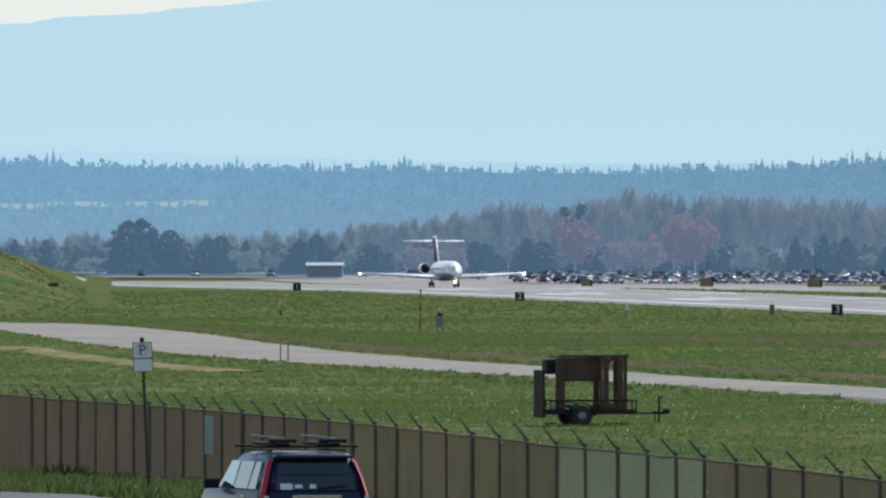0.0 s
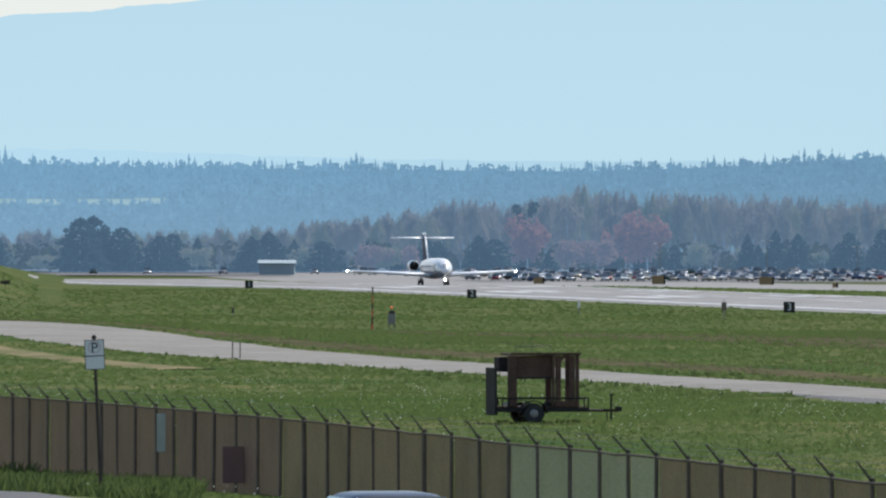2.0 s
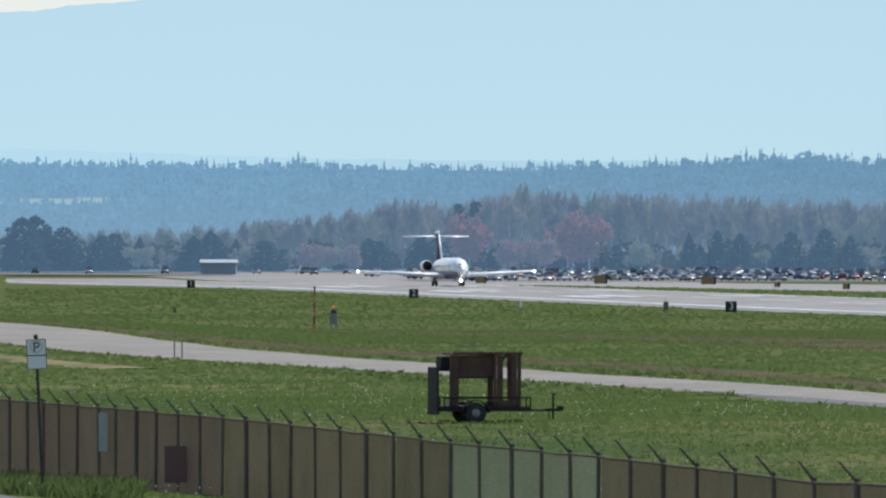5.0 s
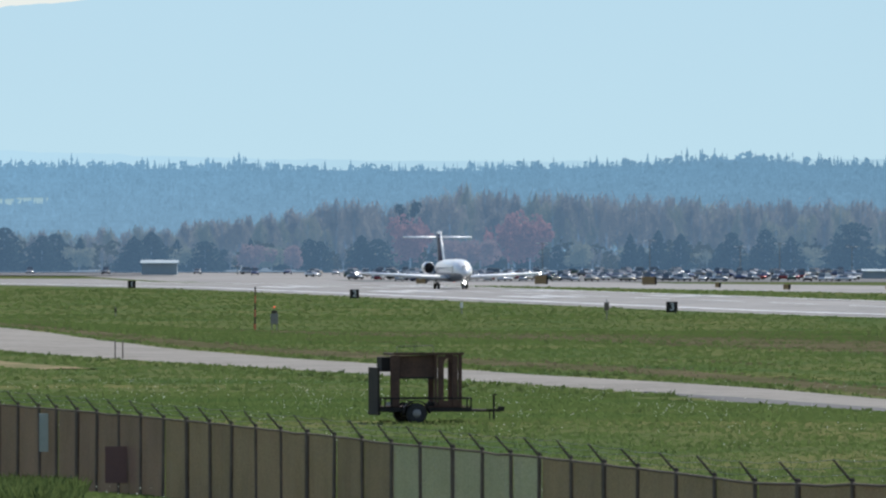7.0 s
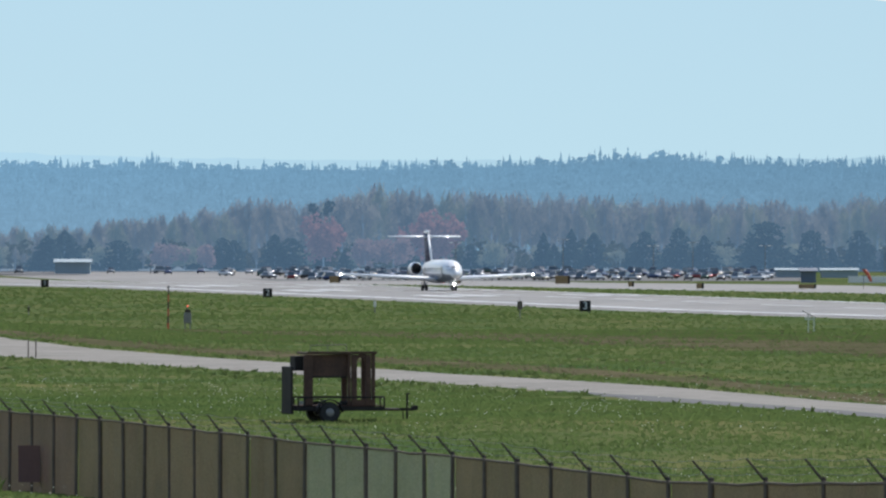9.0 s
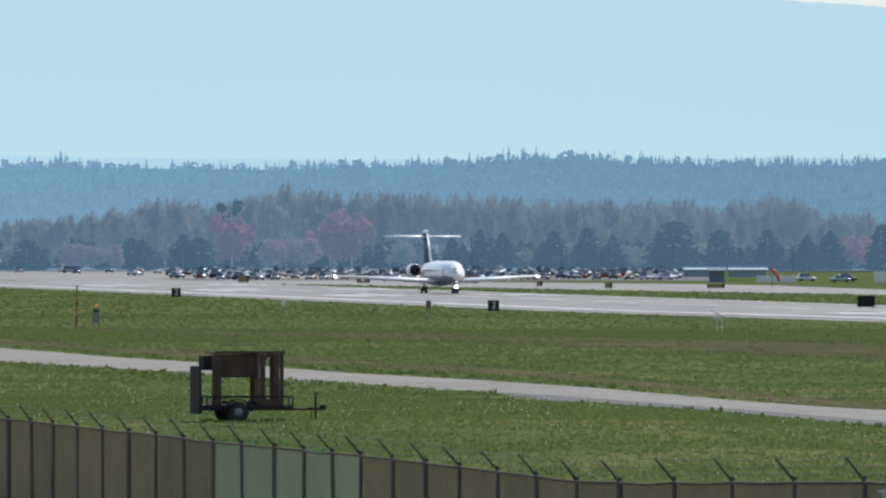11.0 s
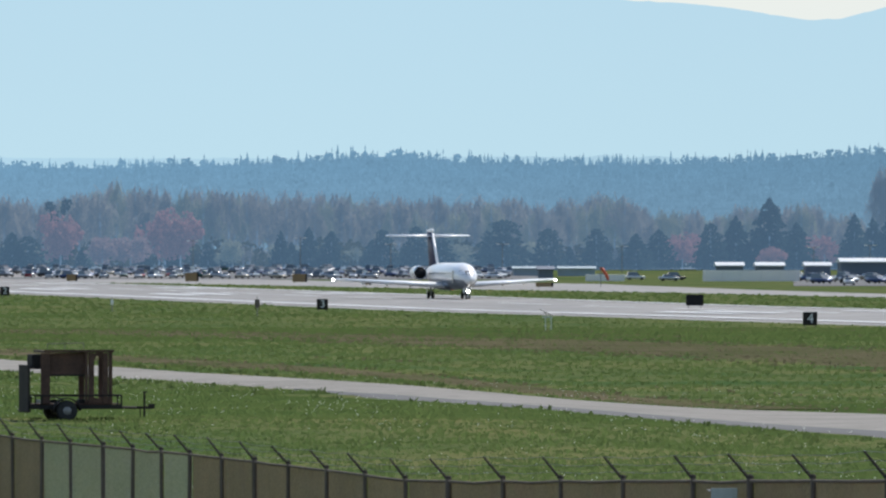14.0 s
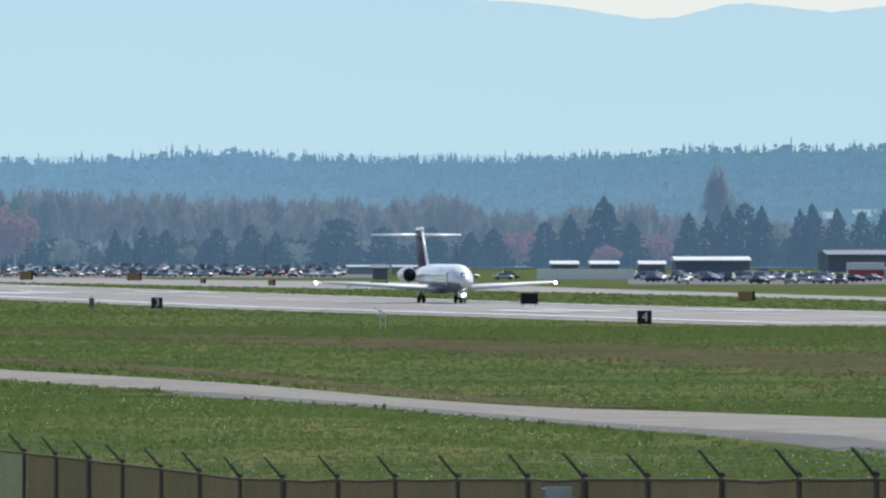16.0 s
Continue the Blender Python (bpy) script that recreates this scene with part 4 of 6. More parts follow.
def bare_crown(seed, material, spread, slim):
    """Unit leafless tree: limbs that fork into fans of thin twigs."""
    rnd = random.Random(seed)
    v, f = [], []

    def stick(a, b, w):
        i = len(v)
        v.extend([(a[0] - w, a[1], a[2]), (a[0] + w, a[1], a[2]), (b[0] + w * 0.4, b[1], b[2]), (b[0] - w * 0.4, b[1], b[2])])
        f.append((i, i + 1, i + 2, i + 3))
        i = len(v)
        v.extend([(a[0], a[1] - w, a[2]), (a[0], a[1] + w, a[2]), (b[0], b[1] + w * 0.4, b[2]), (b[0], b[1] - w * 0.4, b[2])])
        f.append((i, i + 1, i + 2, i + 3))

    def cap(x, y):
        return 1.0 - 0.5 * (min(1, math.hypot(x, y) / spread)) ** 1.6

    for _ in range(24):
        a, h = rnd.uniform(0, 6.28), rnd.uniform(0.1, 0.72)
        root = (0, 0, h)
        out = spread * (1 - 0.5 * h) * rnd.uniform(0.2, 1.0)
        ex, ey = out * math.cos(a), out * math.sin(a)
        end = (ex, ey, min(cap(ex, ey), h + slim * rnd.uniform(0.2, 0.5)))
        stick(root, end, 0.005)
        for _ in range(17):
            s = rnd.uniform(0.25, 1)
            p = [root[k] + (end[k] - root[k]) * s for k in range(3)]
            qx, qy = p[0] + rnd.uniform(-0.10, 0.10), p[1] + rnd.uniform(-0.10, 0.10)
            q = (qx, qy, min(cap(qx, qy) + rnd.uniform(-0.2, 0.03), p[2] + rnd.uniform(0.02, 0.17)))
            stick(p, q, rnd.uniform(0.0025, 0.006))
    return triangles("crown", v, f, material)


def leafy_crown(seed, material):
    """Unit broad tree crown of leaf clumps with gaps."""
    rnd = random.Random(seed)
    v, f = [], []
    puffs = [(rnd.uniform(-0.32, 0.32), rnd.uniform(-0.32, 0.32), rnd.uniform(0.35, 0.8), rnd.uniform(0.14, 0.24)) for _ in range(16)]
    for _ in range(950):
        x, y, z, r = rnd.choice(puffs)
        d = Vector((rnd.gauss(0, 1), rnd.gauss(0, 1), rnd.gauss(0, 1))).normalized() * r * rnd.uniform(0.5, 1.05)
        clump(v, f, (x + d.x, y + d.y, z + d.z), 0.04, rnd)
    return triangles("crown", v, f, material)


def trunk_mesh(seed, top=0.9, r=0.016):
    rnd = random.Random(seed)
    bm = rod(bmesh.new(), (0, 0, -0.03), (rnd.uniform(-0.01, 0.01), 0, 0.45 * top / 0.9), r, r * 0.7, 6)
    rod(bm, (0, 0, 0.44 * top / 0.9), (rnd.uniform(-0.02, 0.02), 0, top), r * 0.7, r * 0.2, 6)
    me = bpy.data.meshes.new("trunk")
    bm.to_mesh(me)
    bm.free()
    me.materials.append(BARK)
    return me


# crowns and trunks use the materials with the haze glow painted in
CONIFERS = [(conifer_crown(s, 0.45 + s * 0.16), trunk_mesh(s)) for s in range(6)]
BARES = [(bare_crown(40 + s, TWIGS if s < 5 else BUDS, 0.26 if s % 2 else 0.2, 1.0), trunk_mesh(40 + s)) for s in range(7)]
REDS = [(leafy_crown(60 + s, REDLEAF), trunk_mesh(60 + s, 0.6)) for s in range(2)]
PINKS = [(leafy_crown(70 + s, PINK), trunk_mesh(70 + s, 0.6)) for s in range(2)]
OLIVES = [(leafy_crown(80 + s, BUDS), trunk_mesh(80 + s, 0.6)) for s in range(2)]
LABELS = {"conifer": "dark evergreen conifer behind the car park", "bare_tree": "leafless brown-grey tree behind the car park", "red_tree": "tree with reddish spring leaves",
          "blossom_tree": "low tree in pink blossom", "young_tree": "low tree with yellow-green buds", "poplar": "tall slim leafless poplar"}


def tree(name, kinds, bearing, depth, high, wide, rnd):
    x, y = spot(bearing, depth)
    crown, trunk = rnd.choice(kinds)
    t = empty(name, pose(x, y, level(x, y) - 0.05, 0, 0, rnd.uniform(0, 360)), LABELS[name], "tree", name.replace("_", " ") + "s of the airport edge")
    for nm, me in (("crown", crown), ("trunk", trunk)):
        ob = new(nm, me)
        ob.parent = t
        ob.scale = (wide, wide, high) if nm == "crown" else (high, high, high)
    return t


def woods():
    rnd = random.Random(11)
    up = lambda y, d: (457 - y) * d / 19380 + EYE      # height above datum that puts a top on a given pixel line
    # single evergreens fitted to the view: pixel column, line of the top, half width
    for px, top, hw, d in ((-66, 386, 46, 2830), (-42, 383, 44, 2840), (8, 403, 34, 2840), (74, 418, 28, 2840), (98, 414, 28, 2850), (238, 420, 36, 2830), (268, 411, 40, 2850), (363, 428, 30, 2840), (568, 428, 22, 2830),
                           (640, 418, 24, 2840), (668, 424, 30, 2840), (706, 360, 24, 3010), (738, 356, 28, 3020), (1115, 415, 20, 2850), (1165, 408, 22, 2850), (1205, 415, 22, 2850), (1295, 412, 24, 2850), (1355, 406, 24, 2850),
                           (1400, 420, 26, 2840), (1510, 394, 44, 2830), (1590, 410, 28, 2830), (1675, 410, 28, 2830), (1745, 420, 34, 2830), (1785, 412, 30, 2840), (1877, 400, 26, 2830), (1922, 388, 34, 2840), (1982, 356, 48, 2840), (2030, 400, 30, 2830),
                           (2132, 384, 30, 2840), (2165, 392, 32, 2850), (2200, 372, 30, 2850), (2232, 366, 28, 2850), (2262, 372, 30, 2850), (2330, 378, 26, 2840), (2352, 368, 28, 2840), (2396, 376, 26, 2840), (2440, 382, 26, 2850), (2480, 378, 30, 2850), (2520, 370, 30, 2850)):
        b = (px - 784) / 19.38
        x, y = spot(b, d)
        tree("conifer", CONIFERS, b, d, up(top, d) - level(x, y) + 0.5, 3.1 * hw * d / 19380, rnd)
    # low dark evergreens in between
    for k in range(44):
        b = -62 + 155 * (k + rnd.random()) / 44
        d = rnd.uniform(2860, 2930)
        tree("conifer", CONIFERS, b, d, rnd.uniform(5.5, 9.5), rnd.uniform(5, 8.5), rnd)
    for px, top, hw, d, kinds, name in ((726, 386, 40, 2880, REDS, "red_tree"), (900, 384, 34, 2890, REDS, "red_tree"), (938, 380, 42, 2880, REDS, "red_tree"), (800, 424, 34, 2840, PINKS, "blossom_tree"), (850, 426, 34, 2840, PINKS, "blossom_tree"), (455, 432, 30, 2840, PINKS, "blossom_tree"),
                                        (515, 434, 24, 2840, PINKS, "blossom_tree"), (1827, 420, 38, 2850, REDS, "red_tree"), (2079, 420, 32, 2850, REDS, "red_tree"), (1985, 440, 24, 2820, REDS, "red_tree"), (480, 440, 24, 2845, OLIVES, "young_tree"), (330, 440, 26, 2845, OLIVES, "young_tree"), (1030, 432, 26, 2845, OLIVES, "young_tree"),
                                        (140, 440, 26, 2845, OLIVES, "young_tree"), (1430, 440, 24, 2845, OLIVES, "young_tree"), (-130, 452, 30, 2835, OLIVES, "young_tree")):
        b = (px - 784) / 19.38
        x, y = spot(b, d)
        tree(name, kinds, b, d, (up(top, d) - level(x, y)) * 1.08, 2.3 * hw * d / 19380, rnd)
    # leafless woods behind, taller in the middle of the view
    line = ((-350, 420), (-150, 400), (0, 405), (200, 400), (400, 385), (520, 365), (560, 350), (640, 345), (700, 360), (780, 335), (820, 322), (900, 335), (1100, 338), (1250, 340), (1350, 350), (1420, 345), (1600, 355), (1700, 340), (1800, 370), (1950, 365), (2060, 362), (2150, 385), (2550, 395))
    merged_v, merged_f = {}, {}
    for k in range(520):
        px = -340 + 2880 * (k + rnd.random()) / 520
        for (a, ya), (b, yb) in zip(line, line[1:]):
            if a <= px < b:
                top = ya + (yb - ya) * (px - a) / (b - a)
        near = k % 3 == 0
        d = rnd.uniform(2940, 3060) if near else rnd.uniform(3060, 3330)
        b = (px - 784) / 19.38
        x, y = spot(b, d)
        high = max(6, up(top - 6 + abs(rnd.gauss(0, 20)), d) - level(x, y))
        wide = high * rnd.uniform(0.8, 1.5)
        if near:
            tree("bare_tree", BARES, b, d, high, wide, rnd)
            continue
        # the trees behind cannot be told apart: one wood
        crown, trunk = rnd.choice(BARES)
        m = pose(x, y, level(x, y), 0, 0, rnd.uniform(0, 360)) @ Matrix.Diagonal((wide, wide, high, 1))
        mat3 = np.array(m)
        for me, key in ((crown, crown.materials[0].name), (trunk, "hazed_bark")):
            co = np.empty(len(me.vertices) * 3)
            me.vertices.foreach_get("co", co)
            co = co.reshape(-1, 3) @ mat3[:3, :3].T + mat3[:3, 3]
            vs, fs = merged_v.setdefault(key, []), merged_f.setdefault(key, [])
            n = len(vs)
            vs.extend(map(tuple, co))
            fs.extend(tuple(n + q for q in p.vertices) for p in me.polygons)
    for key, surface in (("hazed_bare_twigs", TWIGS), ("hazed_budding_twigs", BUDS), ("hazed_bark", BARK)):
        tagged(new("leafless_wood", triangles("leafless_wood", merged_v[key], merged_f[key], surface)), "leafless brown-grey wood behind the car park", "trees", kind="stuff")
    # undergrowth that closes the foot of the wood
    v, f = [], []
    for _ in range(11000):
        b, d = rnd.uniform(-63, 94), rnd.uniform(2935, 3000)
        x, y = spot(b, d)
        h = 5.5 + 5.0 * noise.noise(Vector((x / 9, d / 40, 1)))
        clump(v, f, (x, y, level(x, y) + max(0.5, h) * rnd.random() ** 0.8), rnd.uniform(0.5, 1.1), rnd)
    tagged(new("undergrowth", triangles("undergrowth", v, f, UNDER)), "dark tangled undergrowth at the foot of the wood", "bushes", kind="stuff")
    # brush under the trees
    for k in range(110):
        b = -62 + 155 * (k + rnd.random()) / 110
        tree("young_tree" if k % 4 == 0 else "bare_tree", OLIVES if k % 4 == 0 else BARES, b, rnd.uniform(2900, 2960), rnd.uniform(4, 7.5), rnd.uniform(6, 10), rnd)
    for px, top in ((2184, 287), (2176, 300), (2194, 304)):
        d = 3000
        b = (px - 784) / 19.38
        x, y = spot(b, d)
        h = up(top, d) - level(x, y)
        tree("poplar", BARES[:2], b, d, h, h * 0.85, rnd)


woods()


# ---- far hills ----
RIDGE = ((-500, 268), (-292, 271), (0, 281), (400, 286), (800, 289), (1000, 284), (1150, 278), (1250, 270), (1332, 267), (1412, 277), (1612, 284), (1912, 279), (2150, 265), (2480, 259), (2800, 258))


def ridge_height(px, line, d):
    for (a, ya), (b, yb) in zip(line, line[1:]):
        if a <= px < b:
            return EYE + (457 - (ya + (yb - ya) * (px - a) / (b - a))) * d / 19380
    return EYE + (457 - line[0 if px < line[0][0] else -1][1]) * d / 19380


def hill_z(px, d):
    """The wooded slope between the plain and the ridge."""
    s = (d - 3450) / (4650 - 3450)
    return 5 + (ridge_height(px, RIDGE, 4650) - 5 - 5) * max(0, min(1.15, s)) ** 1.1


def far_forest():
    rnd = random.Random(21)
    v, f = [], []
    for i in range(14):
        d = 3450 + 1300 * i / 13
        for j in range(90):
            px = -520 + 3340 * j / 89
            v.append(((px - 784) / 19380 * d, d, hill_z(px, d) + 1.6 if i < 13 else 0))
    for i in range(13):
        for j in range(89):
            f.append((i * 90 + j, i * 90 + j + 1, (i + 1) * 90 + j + 1, (i + 1) * 90 + j))
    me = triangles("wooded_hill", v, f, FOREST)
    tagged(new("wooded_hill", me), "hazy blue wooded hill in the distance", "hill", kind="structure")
    v, f = [], []
    for _ in range(11500):
        px = rnd.uniform(-480, 2780)
        d = 3500 + 1180 * rnd.random() ** 0.8
        x, z = (px - 784) / 19380 * d, hill_z(px, d)
        stand = noise.noise(Vector((x / 25, d / 120, 7)))
        h = rnd.uniform(3.2, 6.0) * (1 + 0.25 * stand)
        if rnd.random() < 0.55 + 0.5 * stand:
            # a slim conifer: ragged tiers that narrow to the top
            h *= 1.5 if rnd.random() < 0.07 else 1.05
            w = h * rnd.uniform(0.19, 0.30)
            for k in range(5):
                zk, r = z + h * (0.1 + 0.17 * k), w * (1.05 - 0.2 * k)
                for _ in range(2):
                    a, i = rnd.uniform(0, 3.14), len(v)
                    cx, cy = r * math.cos(a), r * math.sin(a)
                    v += [(x - cx * rnd.uniform(0.6, 1.1), d - cy, zk + rnd.uniform(-0.5, 0.1)), (x + cx * rnd.uniform(0.6, 1.1), d + cy, zk + rnd.uniform(-0.5, 0.1)), (x + rnd.uniform(-0.1, 0.1), d, zk + h * 0.25)]
                    f.append((i, i + 1, i + 2))
        else:
            # a rounded leafless crown of small sprays
            w = h * rnd.uniform(0.26, 0.42)
            for _ in range(11):
                a, e = rnd.uniform(0, 6.28), rnd.uniform(-1.0, 0.8)
                q = math.sqrt(max(0.05, 1 - e * e)) * rnd.uniform(0.3, 1)
                clump(v, f, (x + w * q * math.cos(a), d + w * q * math.sin(a), z + h * (0.45 + 0.38 * e)), w * rnd.uniform(0.38, 0.6), rnd)
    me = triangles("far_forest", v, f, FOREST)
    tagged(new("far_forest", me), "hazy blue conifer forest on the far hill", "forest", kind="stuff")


far_forest()
# pale roof colour and the haze before it, painted together as glow
HAZYROOF = haze_glow_mat("hazy_pale_roofs", (0.30, 0.46, 0.54), (0.36, 0.53, 0.60), 0, 60, 0.08, 30)


def far_roofs():
    """Long pale roofs and small houses far off on the plain."""
    rnd = random.Random(4)
    rows = [(-260, 366, 90, 4), (-150, 362, 110, 4), (-20, 364, 90, 5), (60, 361, 50, 5), (2380, 395, 30, 6), (2440, 392, 40, 6)]
    for px, y, w, h in rows:
        d = 3500
        while hill_z(px, d) < EYE + (457 - y) * d / 19380 - 1 and d < 4600:
            d += 10
        z = hill_z(px, d)
        x = (px - 784) / 19380 * d
        ww, hh = w * d / 19380, h * d / 19380
        g = empty("far_house", pose(x, d - 12, z + 2), "hazy pale far building", "building", "far buildings")
        part("wall", box(bmesh.new(), -ww / 2, ww / 2, -6, 6, -3, hh * 0.6), HAZYROOF, g)
        bm = bmesh.new()
        loft(bm, [[(sx, -6.5, hh * 0.6), (sx, 6.5, hh * 0.6), (sx, 0, hh * 1.2)] for sx in (-ww / 2 - 0.5, ww / 2 + 0.5)])
        part("roof", bm, HAZYROOF, g)


far_roofs()
PEAKS = ((-600, 60), (-292, 36), (-240, 34), (-192, 24), (-42, 18), (20, 8), (108, 3), (208, -10), (500, -60), (1200, -70), (1560, -20), (1742, 4), (1830, 8), (1912, 16), (2000, 30), (2052, 38), (2112, 36), (2160, 24), (2202, 13), (2242, 10), (2320, 18), (2392, 26), (2480, 16), (2800, 10))


def mountains():
    v, f = [], []
    n = 260
    for j in range(n):
        px = -560 + 3300 * j / (n - 1)
        d = 4850
        top = ridge_height(px, PEAKS, d) + 0.5 * noise.noise(Vector((px / 20, 0, 0)))
        for i, s in enumerate((0, 0.35, 0.7, 1.0)):
            v.append(((px - 784) / 19380 * d, d - 40 + 60 * s, top * s - 5 * (1 - s)))
    for j in range(n - 1):
        for i in range(3):
            a = j * 4 + i
            f.append((a, a + 4, a + 5, a + 1))
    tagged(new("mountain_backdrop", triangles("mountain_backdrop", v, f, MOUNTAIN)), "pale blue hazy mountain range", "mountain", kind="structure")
    v = [(-1500, 4920, -20), (1500, 4920, -20), (1500, 4920, 420), (-1500, 4920, 420)]
    tagged(new("cloud_backdrop", triangles("cloud_backdrop", v, [(0, 1, 2, 3)], CLOUD)), "bright white haze and cloud behind the mountains", "sky", kind="structure")
    # a second, fainter line of low hills
    v, f = [], []
    low = ((-600, 262), (-292, 262), (0, 266), (150, 272), (400, 280), (700, 285), (1000, 286), (1400, 282), (2800, 284))
    for j in range(200):
        px = -560 + 3300 * j / 199
        d = 4780
        top = ridge_height(px, low, d) + 1.2 * noise.noise(Vector((px / 45, 3, 0)))
        v += [((px - 784) / 19380 * d, d - 20, -5), ((px - 784) / 19380 * d, d, top)]
        if j:
            f.append((j * 2 - 2, j * 2, j * 2 + 1, j * 2 - 1))
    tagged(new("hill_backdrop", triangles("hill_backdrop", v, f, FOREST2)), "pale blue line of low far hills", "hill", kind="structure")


mountains()


# ---- car park and buildings beyond the runway ----
LOT = mat("car_park_asphalt", (0.065, 0.068, 0.072), 0.85, 0, (0.10, 0.10, 0.10), 8, 0.5, 0.5)
PAINTS = [mat("car_paint_" + n, c, 0.3, 0.3, coat=0.6) for n, c in (("white", (0.7, 0.7, 0.7)), ("silver", (0.42, 0.44, 0.46)), ("blue", (0.03, 0.06, 0.16)), ("black", (0.02, 0.02, 0.022)), ("green", (0.03, 0.08, 0.06)), ("grey", (0.14, 0.15, 0.16)), ("red", (0.25, 0.02, 0.02)), ("beige", (0.40, 0.35, 0.26)))]
NAMES = ("white", "silver", "dark blue", "black", "dark green", "grey", "red", "beige")
CARGLASS = mat("car_glass", (0.07, 0.10, 0.12), 0.04, 0, coat=1.0, spec=0.8)
# rough enough for the sun to glint off more windscreens
LOTGLASS = mat("rough_car_glass", (0.10, 0.13, 0.15), 0.13, 0, coat=0.5, spec=0.8)


def parked_car(paint, label, tall):
    """A saloon (tall 0) or van (tall 1), nose along +x."""
    c = empty("parked_car", Matrix(), label, "car", "cars in the car park")
    top = 1.42 + 0.42 * tall
    rings = []
    for x, z0, z1, w in ((-2.2, 0.45, 0.82, 0.8), (-2.05, 0.3, 0.95, 0.87), (-0.6, 0.25, 0.98, 0.9), (0.9, 0.25, 0.96, 0.9), (1.9, 0.3, 0.82, 0.86), (2.2, 0.42, 0.68, 0.76)):
        rings.append([(x, -w, z0), (x, w, z0), (x, w, z1 - 0.1), (x, w * 0.9, z1), (x, -w * 0.9, z1), (x, -w, z1 - 0.1)])
    part("body", loft(bmesh.new(), rings), paint, c, "", True)
    b = -1.95 if tall else -1.45
    bm = bmesh.new()
    loft(bm, [[(b, -0.8, 0.93), (b + 0.35, -0.66, top - 0.05), (0.25, -0.66, top - 0.05), (1.1, -0.8, 0.93)], [(b, 0.8, 0.93), (b + 0.35, 0.66, top - 0.05), (0.25, 0.66, top - 0.05), (1.1, 0.8, 0.93)]])
    part("cabin_glass", bm, LOTGLASS, c)
    part("roof", box(bmesh.new(), b + 0.33, 0.3, -0.68, 0.68, top - 0.06, top, 0.025), paint, c)
    for x in (-1.35, 1.35):
        for y in (-0.82, 0.82):
            part("wheel", lathe(bmesh.new(), [(-0.1, 0.18), (-0.1, 0.3), (0.1, 0.3), (0.1, 0.18)], "Y", (x, y, 0.31), 12), RUBBER, c)
    for y in (-0.6, 0.6):
        part("headlight", box(bmesh.new(), 2.08, 2.2, y - 0.16, y + 0.16, 0.6, 0.72, 0.01), RIM, c)
    return c


def car_park():
    bm = bmesh.new()
    rows = []
    for y, edge in ((2490, -7), (2600, -12), (2690, -18), (2700, -47), (2800, -48)):
        rows.append([bm.verts.new((b / 1000 * y, y, level(b / 1000 * y, y) + 0.05)) for b in (edge, edge * 0.5, 5, 20, 41)])
    for a, b in zip(rows, rows[1:]):
        for k in range(4):
            bm.faces.new((a[k], a[k + 1], b[k + 1], b[k]))
    tagged(obj("car_park", bm, LOT), "asphalt car park full of parked cars", "car park", kind="structure")
    bm = bmesh.new()
    rows = []
    for y in (1935, 2060, 2200, 2350, 2500, 2630):
        rows.append([bm.verts.new((b / 1000 * y, y, level(b / 1000 * y, y) + 0.05)) for b in (64, 72, 80, 100)])
    for a, b in zip(rows, rows[1:]):
        for k in range(3):
            bm.faces.new((a[k], a[k + 1], b[k + 1], b[k]))
    tagged(obj("car_park", bm, LOT), "asphalt yard with parked cars and trucks", "car park", kind="structure")
    rnd = random.Random(9)
    stock = [parked_car(p, n + (" van" if tall else " car") + " parked in a crowded airport car park", tall) for (p, n) in zip(PAINTS, NAMES) for tall in (0, 1)]
    spots = []
    for d, step, b0, b1 in ((2520, 4.2, -4, 38), (2550, 4.6, -6, 38), (2580, 3.4, -8, 38), (2610, 4.6, -8, 38), (2640, 3.2, -10, 38), (2670, 4.8, -12, 38), (2700, 3.2, -16, 38), (2730, 5, -30, 38), (2760, 3.4, -44, 37)):
        x, x1 = b0 / 1000 * d, b1 / 1000 * d
        while x < x1:
            if rnd.random() < (0.8 if x / d * 1000 > -10 else 0.4):
                spots.append((x + rnd.uniform(-0.3, 0.3), d + rnd.uniform(-1, 1), rnd.choice((88, 92, 268, 272, 60, 304, 308, 312, 15))))
            x += step * rnd.choice((1, 1, 1, 1.8))
    for d, b0, b1 in ((1960, 69, 84), (2020, 66.5, 86), (2090, 66.5, 88), (2150, 65.5, 82), (2220, 65.0, 84), (2290, 65.0, 90), (2370, 64.5, 90), (2450, 64.5, 90), (2530, 64.5, 92)):
        x = b0 / 1000 * d
        while x < b1 / 1000 * d:
            if rnd.random() < 0.85:
                spots.append((x, d + rnd.uniform(-2, 2), rnd.choice((90, 270, 75, 306, 310, 20))))
            x += rnd.uniform(3.2, 6)
    for b, d in ((46.5, 2420), (49.5, 2440), (52.6, 2300), (53.2, 2420)):
        spots.append((b / 1000 * d, d, 8))
    used = set()
    for x, y, a in spots:
        i = rnd.choices(range(16), weights=[8, 5, 8, 5, 3, 2, 2, 1, 2, 1, 3, 2, 1, 1, 3, 1])[0]
        m = pose(x, y, level(x, y) + 0.06, 0, 0, a + rnd.uniform(-3, 3))
        if i in used:
            copy_thing(stock[i], m)
        else:
            stock[i].matrix_basis = m
            used.add(i)
    for i, s in enumerate(stock):
        if i not in used:
            x, y = 0.042 * 2600, 2600 + 6 * i
            s.matrix_basis = pose(x, y, level(x, y) + 0.06, 0, 0, 90)


